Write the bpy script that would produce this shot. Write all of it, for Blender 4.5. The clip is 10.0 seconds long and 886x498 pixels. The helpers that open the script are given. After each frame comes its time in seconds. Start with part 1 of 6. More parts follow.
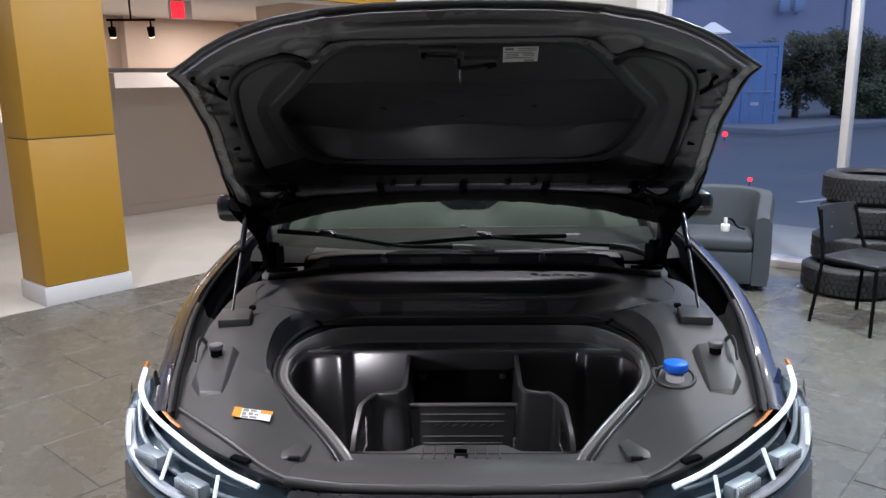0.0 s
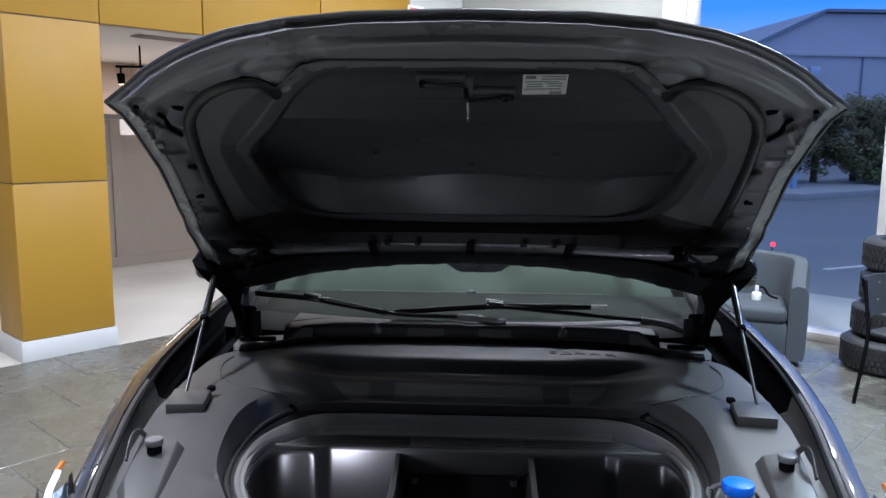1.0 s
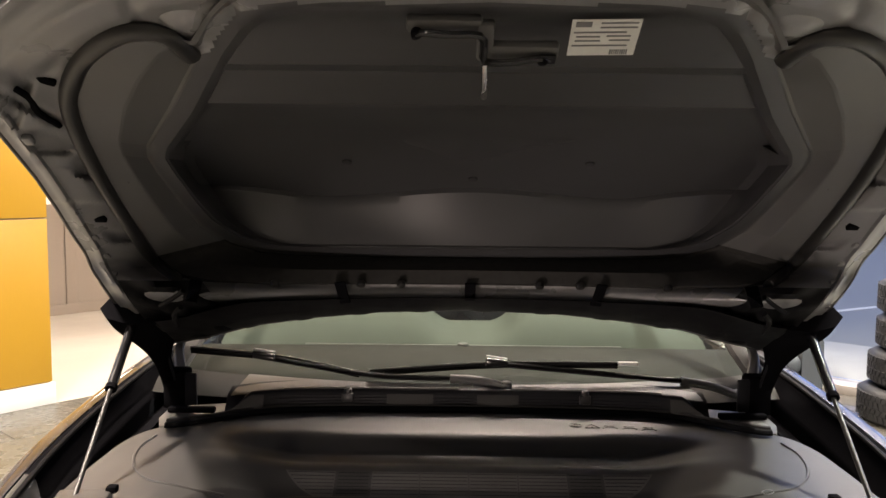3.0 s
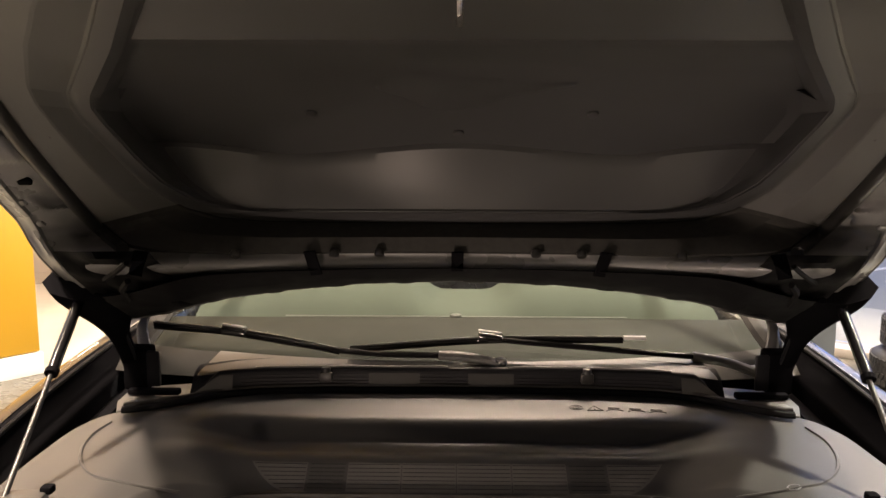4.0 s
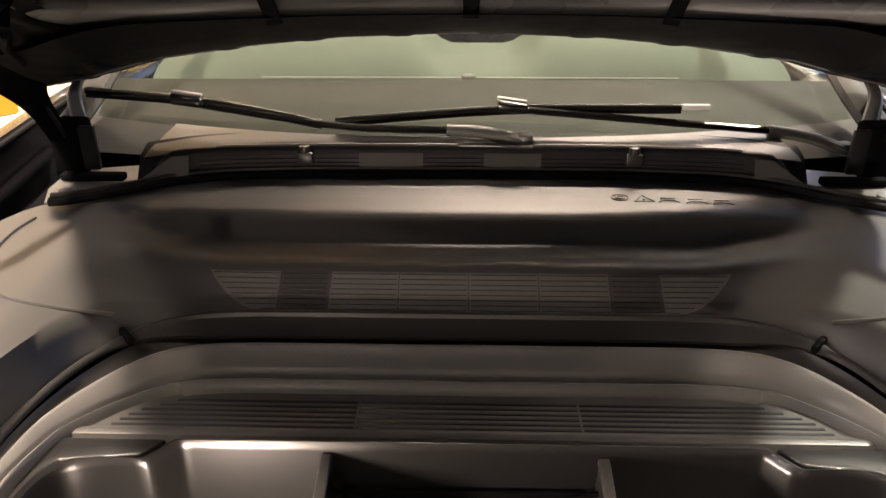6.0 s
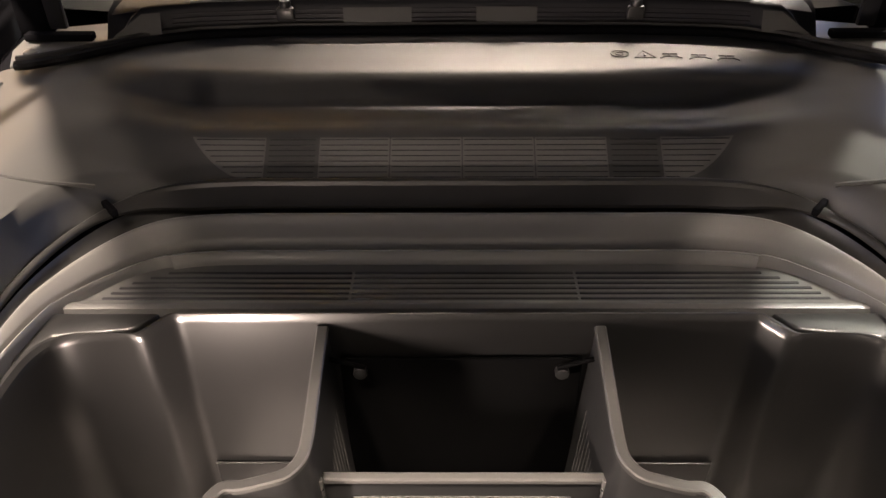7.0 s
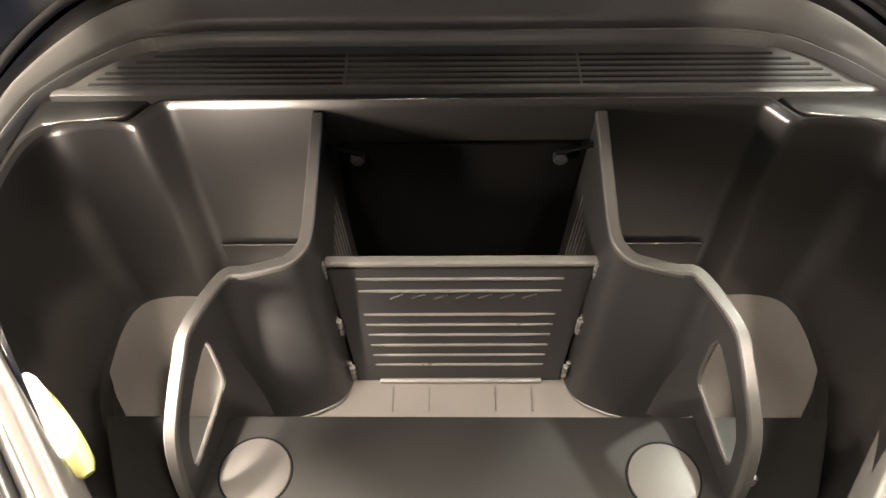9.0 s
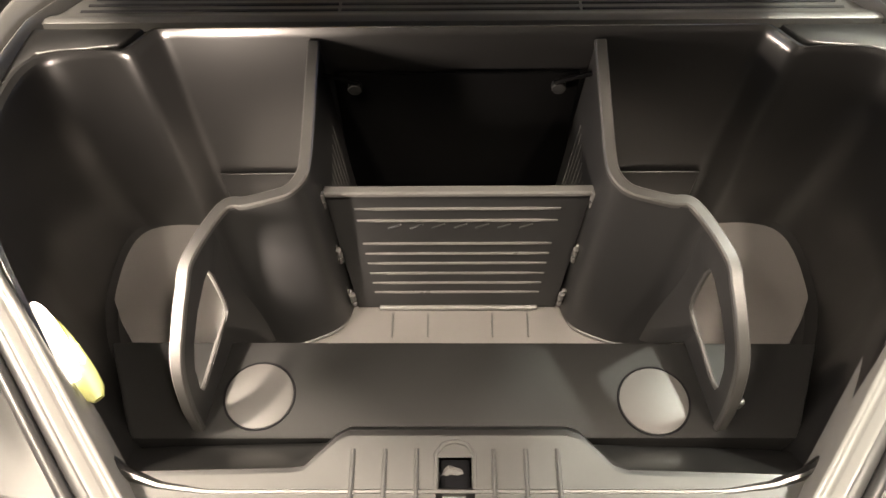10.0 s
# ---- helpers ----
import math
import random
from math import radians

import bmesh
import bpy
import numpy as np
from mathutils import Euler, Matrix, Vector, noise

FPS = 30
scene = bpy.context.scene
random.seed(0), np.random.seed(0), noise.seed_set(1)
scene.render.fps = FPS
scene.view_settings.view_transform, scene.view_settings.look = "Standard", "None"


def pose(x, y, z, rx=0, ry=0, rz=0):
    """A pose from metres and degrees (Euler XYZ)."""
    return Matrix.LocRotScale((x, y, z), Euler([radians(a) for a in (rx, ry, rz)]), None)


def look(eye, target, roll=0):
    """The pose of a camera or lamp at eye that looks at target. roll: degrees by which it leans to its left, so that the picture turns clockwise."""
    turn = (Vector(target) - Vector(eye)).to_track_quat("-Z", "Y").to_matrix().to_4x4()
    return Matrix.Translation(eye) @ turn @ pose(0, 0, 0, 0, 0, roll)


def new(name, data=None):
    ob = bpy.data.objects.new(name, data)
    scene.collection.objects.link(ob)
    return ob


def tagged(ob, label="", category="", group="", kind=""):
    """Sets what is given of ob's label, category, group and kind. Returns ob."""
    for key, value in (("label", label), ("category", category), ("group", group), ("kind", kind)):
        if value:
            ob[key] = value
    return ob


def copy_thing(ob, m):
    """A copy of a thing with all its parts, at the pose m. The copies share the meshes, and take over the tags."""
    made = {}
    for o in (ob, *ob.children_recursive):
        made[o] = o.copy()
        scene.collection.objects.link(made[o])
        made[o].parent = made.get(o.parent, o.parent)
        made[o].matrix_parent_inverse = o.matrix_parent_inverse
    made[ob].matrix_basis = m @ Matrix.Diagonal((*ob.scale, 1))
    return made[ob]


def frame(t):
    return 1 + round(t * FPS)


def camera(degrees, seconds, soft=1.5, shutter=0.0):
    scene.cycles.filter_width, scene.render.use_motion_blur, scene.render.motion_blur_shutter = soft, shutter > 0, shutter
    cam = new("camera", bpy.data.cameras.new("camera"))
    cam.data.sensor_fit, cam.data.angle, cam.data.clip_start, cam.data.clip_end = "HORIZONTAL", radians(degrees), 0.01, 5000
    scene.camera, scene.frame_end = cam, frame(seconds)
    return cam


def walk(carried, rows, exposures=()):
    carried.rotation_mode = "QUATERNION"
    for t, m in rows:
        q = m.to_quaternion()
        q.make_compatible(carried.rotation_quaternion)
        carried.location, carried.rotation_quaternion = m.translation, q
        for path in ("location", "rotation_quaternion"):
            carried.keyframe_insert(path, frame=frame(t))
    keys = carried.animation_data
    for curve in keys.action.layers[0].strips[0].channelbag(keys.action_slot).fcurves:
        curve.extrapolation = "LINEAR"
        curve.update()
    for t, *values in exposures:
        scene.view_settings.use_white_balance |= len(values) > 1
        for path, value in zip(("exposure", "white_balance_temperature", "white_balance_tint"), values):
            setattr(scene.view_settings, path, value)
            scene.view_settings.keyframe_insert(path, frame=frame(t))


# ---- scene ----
cam = camera(59.4, 10.0, soft=1.5)
PATH = [
    (0, (0.003, -2.256, 1.682), (-0.051, -0.303, 1.251), -0.8),
    (0.5, (0.018, -2.027, 1.664), (-0.052, -0.061, 1.302), 0.1),
    (1, (0.018, -1.83, 1.636), (-0.068, 0.147, 1.347), 0.5),
    (1.5, (-0.014, -1.643, 1.607), (-0.092, 0.341, 1.37), 0.7),
    (2, (-0.036, -1.504, 1.584), (-0.087, 0.486, 1.387), 0.8),
    (2.5, (-0.053, -1.394, 1.561), (-0.074, 0.599, 1.391), 0.7),
    (4, (-0.008, -1.093, 1.538), (-0.035, 0.889, 1.269), 0.2),
    (4.5, (0.007, -0.987, 1.508), (-0.037, 0.974, 1.117), 0.1),
    (5, (0.009, -0.876, 1.5), (-0.049, 1.05, 0.962), 0.2),
    (5.5, (0.002, -0.771, 1.471), (-0.061, 1.105, 0.781), -0.0),
    (7, (-0.017, -0.671, 1.467), (-0.037, 0.94, 0.282), -0.5),
    (7.5, (-0.014, -0.661, 1.454), (-0.027, 0.865, 0.162), -0.4),
    (8, (-0.015, -0.654, 1.453), (-0.031, 0.769, 0.047), -0.6),
    (8.5, (-0.015, -0.651, 1.46), (-0.035, 0.661, -0.049), -0.9),
    (9, (-0.015, -0.651, 1.472), (-0.035, 0.551, -0.127), -1.0),
    (9.5, (-0.012, -0.648, 1.483), (-0.039, 0.458, -0.183), -1.4),
    (10, (-0.012, -0.651, 1.484), (-0.033, 0.389, -0.224), -1.2),
]
EXPOSURES = [
    (0.0, -0.55, 5850, 16),
    (1.0, -0.25, 5350, 13),
    (1.5, 0.0, 5200, 14),
    (2.0, 0.2, 5150, 10),
    (2.5, 0.45, 6200, 14),
    (4.0, 0.9, 8500, 20),
    (5.0, 1.15, 8500, 18),
    (5.5, 1.2, 8400, 18),
    (7.0, 1.45, 7800, 18),
    (8.5, 1.5, 7800, 12),
    (10.0, 1.25, 7800, 12),
]
walk(cam, [(t, look(eye, target, roll)) for t, eye, target, roll in PATH], EXPOSURES)

# ---- world and lamps ----
world = bpy.data.worlds.new("dusk")
scene.world = world
world.use_nodes = True
wn, wl = world.node_tree.nodes, world.node_tree.links
w_coord = wn.new("ShaderNodeTexCoord")
w_sep = wn.new("ShaderNodeSeparateXYZ")
w_ramp = wn.new("ShaderNodeValToRGB")
w_ramp.color_ramp.elements[0].position = 0.0
w_ramp.color_ramp.elements[0].color = (0.38, 0.44, 0.60, 1)
w_ramp.color_ramp.elements[1].position = 0.15
w_ramp.color_ramp.elements[1].color = (0.05, 0.18, 0.60, 1)
for place, colour in ((0.07, (0.22, 0.31, 0.58, 1)), (0.45, (0.22, 0.28, 0.46, 1)), (1.0, (0.32, 0.36, 0.48, 1))):
    w_ramp.color_ramp.elements.new(place).color = colour
wl.new(w_coord.outputs["Generated"], w_sep.inputs[0])
wl.new(w_sep.outputs["Z"], w_ramp.inputs["Fac"])
wl.new(w_ramp.outputs["Color"], wn["Background"].inputs["Color"])
wn["Background"].inputs["Strength"].default_value = 2.3

# the showroom stands turned against the car
CORNER = Matrix.Translation((-2.77, 3.93, 0)) @ Matrix.Rotation(radians(50), 4, "Z")
CEILING = 4.3
# the last four are unseen lights added to lift the bonnet's underside
PANELS = [(-5.6, -1.4, 60), (-2.59, -3.11, 260), (0.0, -1.4, 30), (-3.02, -4.85, 88), (-1.6, -6.5, 84), (0.1, -3.8, 75), (2.8, -4.4, 60), (1.77, -6.05, 330), (2.8, -7.4, 60), (-9.0, -8.0, 35), (-0.88, -7.09, 40), (-9.0, -12.5, 45), (-3.45, -4.03, 40)]


def lamp(name, where, size, watts, colour):
    data = bpy.data.lights.new(name, "AREA")
    data.shape, data.size, data.size_y = "RECTANGLE", size[0], size[1]
    data.energy, data.color = watts, colour
    ob = new(name, data)
    ob.matrix_basis = where
    return ob


WARM = (1.0, 0.94, 0.87)
# tint of the right-hand lamp, standing in for cool window light
COOL = (0.90, 1.0, 0.97)
for p, q, watts in PANELS:
    lamp("ceiling_lamp", CORNER @ pose(p, q, CEILING - 0.05), (0.2, 0.2), watts, COOL if watts == 330 else WARM)
# long ceiling light added out of view for the bright band on the cover
LINEAR = Matrix.Translation((0.90, 4.60, CEILING))
lamp("added_linear_lamp", LINEAR @ pose(0, 0, -0.09), (3.1, 0.14), 190, WARM)
for p, q in [(1.0, 1.6), (3.6, 1.6), (-2.0, 1.6), (1.5, 5.2), (4.4, 5.2)]:
    lamp("annex_lamp", CORNER @ pose(p, q, 2.66), (0.5, 0.5), 18 if q < 4 else 90, (1.0, 0.91, 0.80) if q < 4 else (1.0, 0.84, 0.70))
frunk = lamp("frunk_lamp", look((-0.378, -0.348, 0.790), (0.10, 0.20, 0.76)), (0.02, 0.09), 2.3, (1.0, 0.92, 0.88))
frunk.data.spread = radians(124)


# ---- materials ----
def mat(name, colour, rough=0.5, metal=0.0, var=0.12, scale=6.0, fine=0.0, bump=0.0, coat=0.0, spec=0.5, stretch=(1, 1, 1), own=0.0, rvar=0.08, relief=0.002, world_place=False):
    m = bpy.data.materials.new(name)
    m.use_nodes = True
    n, l = m.node_tree.nodes, m.node_tree.links
    b = n["Principled BSDF"]
    b.inputs["Roughness"].default_value, b.inputs["Metallic"].default_value = rough, metal
    b.inputs["Specular IOR Level"].default_value = spec
    b.inputs["Coat Weight"].default_value, b.inputs["Coat Roughness"].default_value = coat, 0.05
    co = n.new("ShaderNodeTexCoord")
    mp = n.new("ShaderNodeMapping")
    mp.inputs["Scale"].default_value = stretch
    l.new(n.new("ShaderNodeNewGeometry").outputs["Position"] if world_place else co.outputs["Object"], mp.inputs["Vector"])
    big, small = n.new("ShaderNodeTexNoise"), n.new("ShaderNodeTexNoise")
    big.inputs["Scale"].default_value, big.inputs["Detail"].default_value = scale, 6
    small.inputs["Scale"].default_value, small.inputs["Detail"].default_value = fine or scale * 30, 3
    l.new(mp.outputs[0], big.inputs["Vector"])
    l.new(mp.outputs[0], small.inputs["Vector"])
    mix = n.new("ShaderNodeMath")
    mix.operation = "MULTIPLY_ADD"
    l.new(small.outputs["Fac"], mix.inputs[0])
    mix.inputs[1].default_value = 0.35
    l.new(big.outputs["Fac"], mix.inputs[2])
    last = mix.outputs[0]
    if own:
        info = n.new("ShaderNodeObjectInfo")
        add = n.new("ShaderNodeMath")
        add.operation = "MULTIPLY_ADD"
        l.new(info.outputs["Random"], add.inputs[0])
        add.inputs[1].default_value = own
        l.new(last, add.inputs[2])
        last = add.outputs[0]
    rng = n.new("ShaderNodeMapRange")
    rng.inputs["From Min"].default_value, rng.inputs["From Max"].default_value = 0.35, 1.0 + own
    rng.inputs["To Min"].default_value, rng.inputs["To Max"].default_value = 1 - var, 1 + var
    l.new(last, rng.inputs["Value"])
    mul = n.new("ShaderNodeMix")
    mul.data_type, mul.blend_type = "RGBA", "MULTIPLY"
    mul.inputs["Factor"].default_value = 1
    mul.inputs[6].default_value = (*colour, 1)
    l.new(rng.outputs[0], mul.inputs[7])
    l.new(mul.outputs[2], b.inputs["Base Color"])
    rr = n.new("ShaderNodeMapRange")
    rr.inputs["From Min"].default_value, rr.inputs["From Max"].default_value = 0.3, 0.7
    rr.inputs["To Min"].default_value, rr.inputs["To Max"].default_value = max(0.02, rough - rvar), rough + rvar
    l.new(big.outputs["Fac"], rr.inputs["Value"])
    l.new(rr.outputs[0], b.inputs["Roughness"])
    if bump:
        bp = n.new("ShaderNodeBump")
        bp.inputs["Strength"].default_value, bp.inputs["Distance"].default_value = bump, relief
        l.new(mix.outputs[0], bp.inputs["Height"])
        l.new(bp.outputs[0], b.inputs["Normal"])
    return m


def glow(name, colour, strength):
    m = bpy.data.materials.new(name)
    m.use_nodes = True
    b = m.node_tree.nodes["Principled BSDF"]
    b.inputs["Base Color"].default_value = (*colour, 1)
    b.inputs["Emission Color"].default_value = (*colour, 1)
    b.inputs["Emission Strength"].default_value = strength
    return m


def glass(name, tint=(1, 1, 1), rough=0.0, ior=1.45, thin=True):
    m = bpy.data.materials.new(name)
    m.use_nodes = True
    n, l = m.node_tree.nodes, m.node_tree.links
    n.remove(n["Principled BSDF"])
    clear, shine, mix, fres = n.new("ShaderNodeBsdfTransparent"), n.new("ShaderNodeBsdfGlossy"), n.new("ShaderNodeMixShader"), n.new("ShaderNodeFresnel")
    clear.inputs["Color"].default_value = (*tint, 1)
    shine.inputs["Roughness"].default_value = rough
    fres.inputs["IOR"].default_value = ior
    l.new(fres.outputs[0], mix.inputs[0])
    l.new(clear.outputs[0], mix.inputs[1])
    l.new(shine.outputs[0], mix.inputs[2])
    l.new(mix.outputs[0], n["Material Output"].inputs["Surface"])
    return m


M_DECK = mat("black moulded plastic", (0.056, 0.0555, 0.0545), 0.41, var=0.08, rvar=0.03, scale=9, fine=900, bump=0.06, spec=0.42)
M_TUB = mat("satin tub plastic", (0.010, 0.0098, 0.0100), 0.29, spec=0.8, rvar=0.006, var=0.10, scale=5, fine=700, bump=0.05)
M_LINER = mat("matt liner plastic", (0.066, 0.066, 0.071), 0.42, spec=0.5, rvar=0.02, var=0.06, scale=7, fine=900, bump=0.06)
M_STEEL = mat("dark grey painted steel", (0.250, 0.249, 0.256), 0.31, metal=0.2, var=0.10, scale=5, coat=0.12, spec=0.5)
M_PAINT = mat("dark grey metallic paint", (0.045, 0.045, 0.052), 0.28, metal=0.55, var=0.10, scale=4, fine=1500, coat=1.0)
M_RUBBER = mat("black rubber", (0.009, 0.009, 0.010), 0.55, var=0.2, scale=20, bump=0.06, spec=0.05)
# paler than the cover: the rim's sheen is put into the base colour
M_RIM = mat("rim plastic with painted sheen", (0.140, 0.137, 0.132), 0.30, var=0.08, rvar=0.01, scale=9, fine=900, bump=0.03, spec=0.55)
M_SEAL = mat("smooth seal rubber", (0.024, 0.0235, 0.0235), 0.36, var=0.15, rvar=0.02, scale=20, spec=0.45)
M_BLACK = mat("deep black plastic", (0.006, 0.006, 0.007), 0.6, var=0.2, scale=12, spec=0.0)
M_LINERDARK = mat("darkened liner slope", (0.045, 0.044, 0.043), 0.9, var=0.2, scale=60, spec=0.0)
M_DIV = mat("black divider plastic", (0.017, 0.017, 0.0175), 0.36, spec=0.28, rvar=0.02, var=0.1, scale=7, fine=900, bump=0.05)
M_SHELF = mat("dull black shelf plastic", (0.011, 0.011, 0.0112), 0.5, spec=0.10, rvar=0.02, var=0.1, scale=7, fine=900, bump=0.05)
M_CUP = mat("grey cup pad", (0.044, 0.042, 0.041), 0.5, var=0.1, scale=14, fine=900, bump=0.05)
M_POCKETSHADE = mat("pocket plastic darkened for shade", (0.004, 0.004, 0.0042), 0.5, var=0.15, scale=9, spec=0.0)
M_BOWL = mat("dark lamp bowl", (0.045, 0.070, 0.090), 0.22, metal=0.3, var=0.2, scale=14)
M_FIN = mat("pale lamp fin", (0.50, 0.55, 0.60), 0.3, var=0.1, scale=30)
M_OPTIC = mat("silvered lamp bowl", (0.24, 0.28, 0.31), 0.45, metal=0.4, var=0.15, scale=18)
M_GLOSS = mat("gloss black plastic", (0.008, 0.008, 0.009), 0.18, var=0.15, scale=12, coat=0.3)
M_CHROME = mat("brushed steel", (0.36, 0.35, 0.34), 0.25, metal=1.0, var=0.1, scale=15)
M_ROD = mat("dull steel rod", (0.07, 0.07, 0.068), 0.42, metal=0.8, var=0.1, scale=30)
M_SILVER = mat("grey wiper arm", (0.20, 0.20, 0.195), 0.40, metal=0.4, var=0.1, scale=15)
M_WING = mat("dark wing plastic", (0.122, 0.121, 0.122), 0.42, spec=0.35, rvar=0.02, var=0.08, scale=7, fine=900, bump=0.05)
M_COWL = mat("dark cowl plastic", (0.014, 0.014, 0.017), 0.5, spec=0.2, var=0.1, scale=9, fine=900)
M_EDGE = mat("pale edge trim", (0.078, 0.076, 0.075), 0.34, var=0.1, scale=12)
M_SATIN = mat("satin divider rim", (0.038, 0.037, 0.036), 0.36, var=0.1, scale=12)
M_TRIM = mat("pale pillar trim", (0.15, 0.15, 0.145), 0.4, var=0.08, scale=12)
M_PAD = mat("pale dashboard cover", (0.060, 0.070, 0.060), 0.7, var=0.1, scale=8, spec=0.1)
M_DASH = mat("dark dashboard", (0.015, 0.0140, 0.0125), 0.7, var=0.15, scale=8, spec=0.22)
M_BLUE = mat("blue plastic cap", (0.02, 0.16, 0.85), 0.35, var=0.08, scale=30)
M_TANK = mat("milky plastic", (0.62, 0.60, 0.62), 0.4, var=0.08, scale=20)
M_ORANGE = mat("orange label", (0.85, 0.28, 0.03), 0.5, var=0.1, scale=60)
M_SLAT = mat("grey painted panel", (0.080, 0.078, 0.074), 0.38, var=0.12, scale=9)
M_FIELD = mat("slotted plastic with painted reflection", (0.105, 0.102, 0.098), 0.45, var=0.12, scale=9)
M_PAPER = mat("white label", (0.80, 0.80, 0.77), 0.5, var=0.08, scale=60)
M_INK = mat("grey print", (0.22, 0.22, 0.23), 0.6, var=0.1, scale=60)
M_AMBER = mat("amber reflector", (0.50, 0.17, 0.03), 0.3, var=0.1, scale=40)
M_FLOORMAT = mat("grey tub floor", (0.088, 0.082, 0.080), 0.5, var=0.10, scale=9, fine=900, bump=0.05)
M_DRL = glow("white light guide", (0.86, 0.95, 1.0), 0.45)
M_LED = glow("white lamp lens", (1.0, 0.95, 0.88), 9.0)
M_LAMPRIM = mat("pale green lamp rim", (0.45, 0.46, 0.18), 0.35, var=0.1, scale=40)
M_LENS = glass("clear lens", (0.97, 0.98, 1.0))
M_ROOFGLASS = glass("dark roof glass", (0.22, 0.23, 0.24), ior=1.5)
M_WIND = glass("windscreen glass", (0.58, 0.64, 0.59), ior=1.72)
M_PANE = glass("window glass", (0.93, 0.95, 0.95), ior=1.22)

M_SLATE = mat("grey green slate", (0.125, 0.122, 0.102), 0.27, var=0.16, scale=5.5, fine=34, bump=1.0, own=0.16, rvar=0.05, relief=0.009, world_place=True)
M_GROUT = mat("grey grout", (0.13, 0.125, 0.11), 0.8, var=0.2, scale=12)
M_WHITEFLOOR = mat("polished cream floor", (0.66, 0.63, 0.57), 0.16, var=0.05, scale=1.5)
M_YELLOW = mat("yellow laminate", (0.37, 0.205, 0.017), 0.48, var=0.07, scale=3, fine=90, stretch=(1, 1, 0.12), own=0.1)
M_PLINTH = mat("white plinth", (0.60, 0.60, 0.60), 0.5, var=0.06, scale=4)
M_WALL = mat("warm beige wall", (0.52, 0.43, 0.35), 0.75, var=0.05, scale=1.2, bump=0.05)
M_PART = mat("taupe partition", (0.33, 0.275, 0.235), 0.7, var=0.05, scale=1.2, bump=0.05)
M_FRAME = mat("grey frame", (0.22, 0.20, 0.185), 0.6, var=0.08, scale=4)
M_DUSKY = mat("dark unseen wall", (0.16, 0.16, 0.16), 0.7, var=0.06, scale=1.2)
M_GREYCEIL = mat("dark unseen ceiling", (0.13, 0.13, 0.13), 0.8, var=0.06, scale=1.0)
M_CEIL = mat("white ceiling", (0.66, 0.64, 0.61), 0.8, var=0.04, scale=1.0)
M_PIER = mat("pale grey pier", (0.52, 0.52, 0.49), 0.7, var=0.06, scale=1.5)
M_BLIND = mat("grey fabric blind", (0.36, 0.36, 0.32), 0.8, var=0.06, scale=3, fine=250)
M_ALU = mat("pale aluminium", (0.62, 0.58, 0.54), 0.4, metal=0.3, var=0.06, scale=6)
M_TYRE = mat("tyre rubber", (0.016, 0.016, 0.017), 0.6, var=0.25, scale=14, fine=200, bump=0.15)
M_CLOTH = mat("charcoal upholstery", (0.043, 0.051, 0.060), 0.75, var=0.15, scale=9, fine=500, bump=0.2)
M_CHAIR = mat("black chair plastic", (0.022, 0.023, 0.025), 0.5, var=0.15, scale=9)
M_PANEL = glow("ceiling light panel", (1.0, 0.90, 0.76), 5.0)
M_RED = glow("red sign", (1.0, 0.02, 0.03), 2.2)
M_REDDOT = glow("red glowing point", (1.0, 0.02, 0.03), 6.0)
M_SPOT = glow("warm spot", (1.0, 0.72, 0.42), 6.0)
M_SIGN = mat("white sign case", (0.55, 0.52, 0.50), 0.5, var=0.05, scale=8)

M_ASPHALT = mat("wet dark asphalt", (0.15, 0.155, 0.155), 0.55, var=0.25, scale=0.6, fine=60, bump=0.2)
M_KERB = mat("kerb stone", (0.30, 0.30, 0.29), 0.8, var=0.15, scale=3)
M_LINE = mat("road paint", (0.5, 0.5, 0.5), 0.7, var=0.2, scale=5)
M_SHED = mat("painted metal wall", (0.50, 0.47, 0.50), 0.6, var=0.08, scale=0.5)
M_ROOF = mat("metal roof", (0.20, 0.22, 0.28), 0.5, var=0.10, scale=0.8)
M_BOX = mat("blue container steel", (0.30, 0.42, 0.62), 0.5, var=0.12, scale=2)
M_BOXROD = mat("pale steel rod", (0.45, 0.5, 0.58), 0.45, metal=0.4, var=0.1, scale=8)
M_LEAF = mat("dark leaves", (0.13, 0.15, 0.06), 0.6, var=0.5, scale=2.5, fine=30)
M_HEDGE = mat("olive hedge leaves", (0.16, 0.14, 0.06), 0.7, var=0.35, scale=1.2, fine=20)
M_BARK = mat("bark", (0.10, 0.08, 0.06), 0.85, var=0.3, scale=12, bump=0.4)


# ---- mesh helpers ----
def finish(bm, angle=38):
    bmesh.ops.recalc_face_normals(bm, faces=bm.faces)
    lim = radians(angle)
    for f in bm.faces:
        f.smooth = True
    for e in bm.edges:
        if len(e.link_faces) == 2 and e.calc_face_angle(0) > lim:
            e.smooth = False


def part(name, bm, material, parent=None, label="", where=None, angle=38):
    finish(bm, angle)
    me = bpy.data.meshes.new(name)
    bm.to_mesh(me)
    bm.free()
    me.materials.append(material)
    ob = new(name, me)
    if parent is not None:
        ob.parent = parent
    if where is not None:
        ob.matrix_basis = where
    if label:
        ob["label"] = label
    return ob


def thing(name, label, category, group="", where=None, kind=""):
    ob = new(name)
    ob.empty_display_size = 0.1
    if where is not None:
        ob.matrix_basis = where
    return tagged(ob, label, category, group, kind)


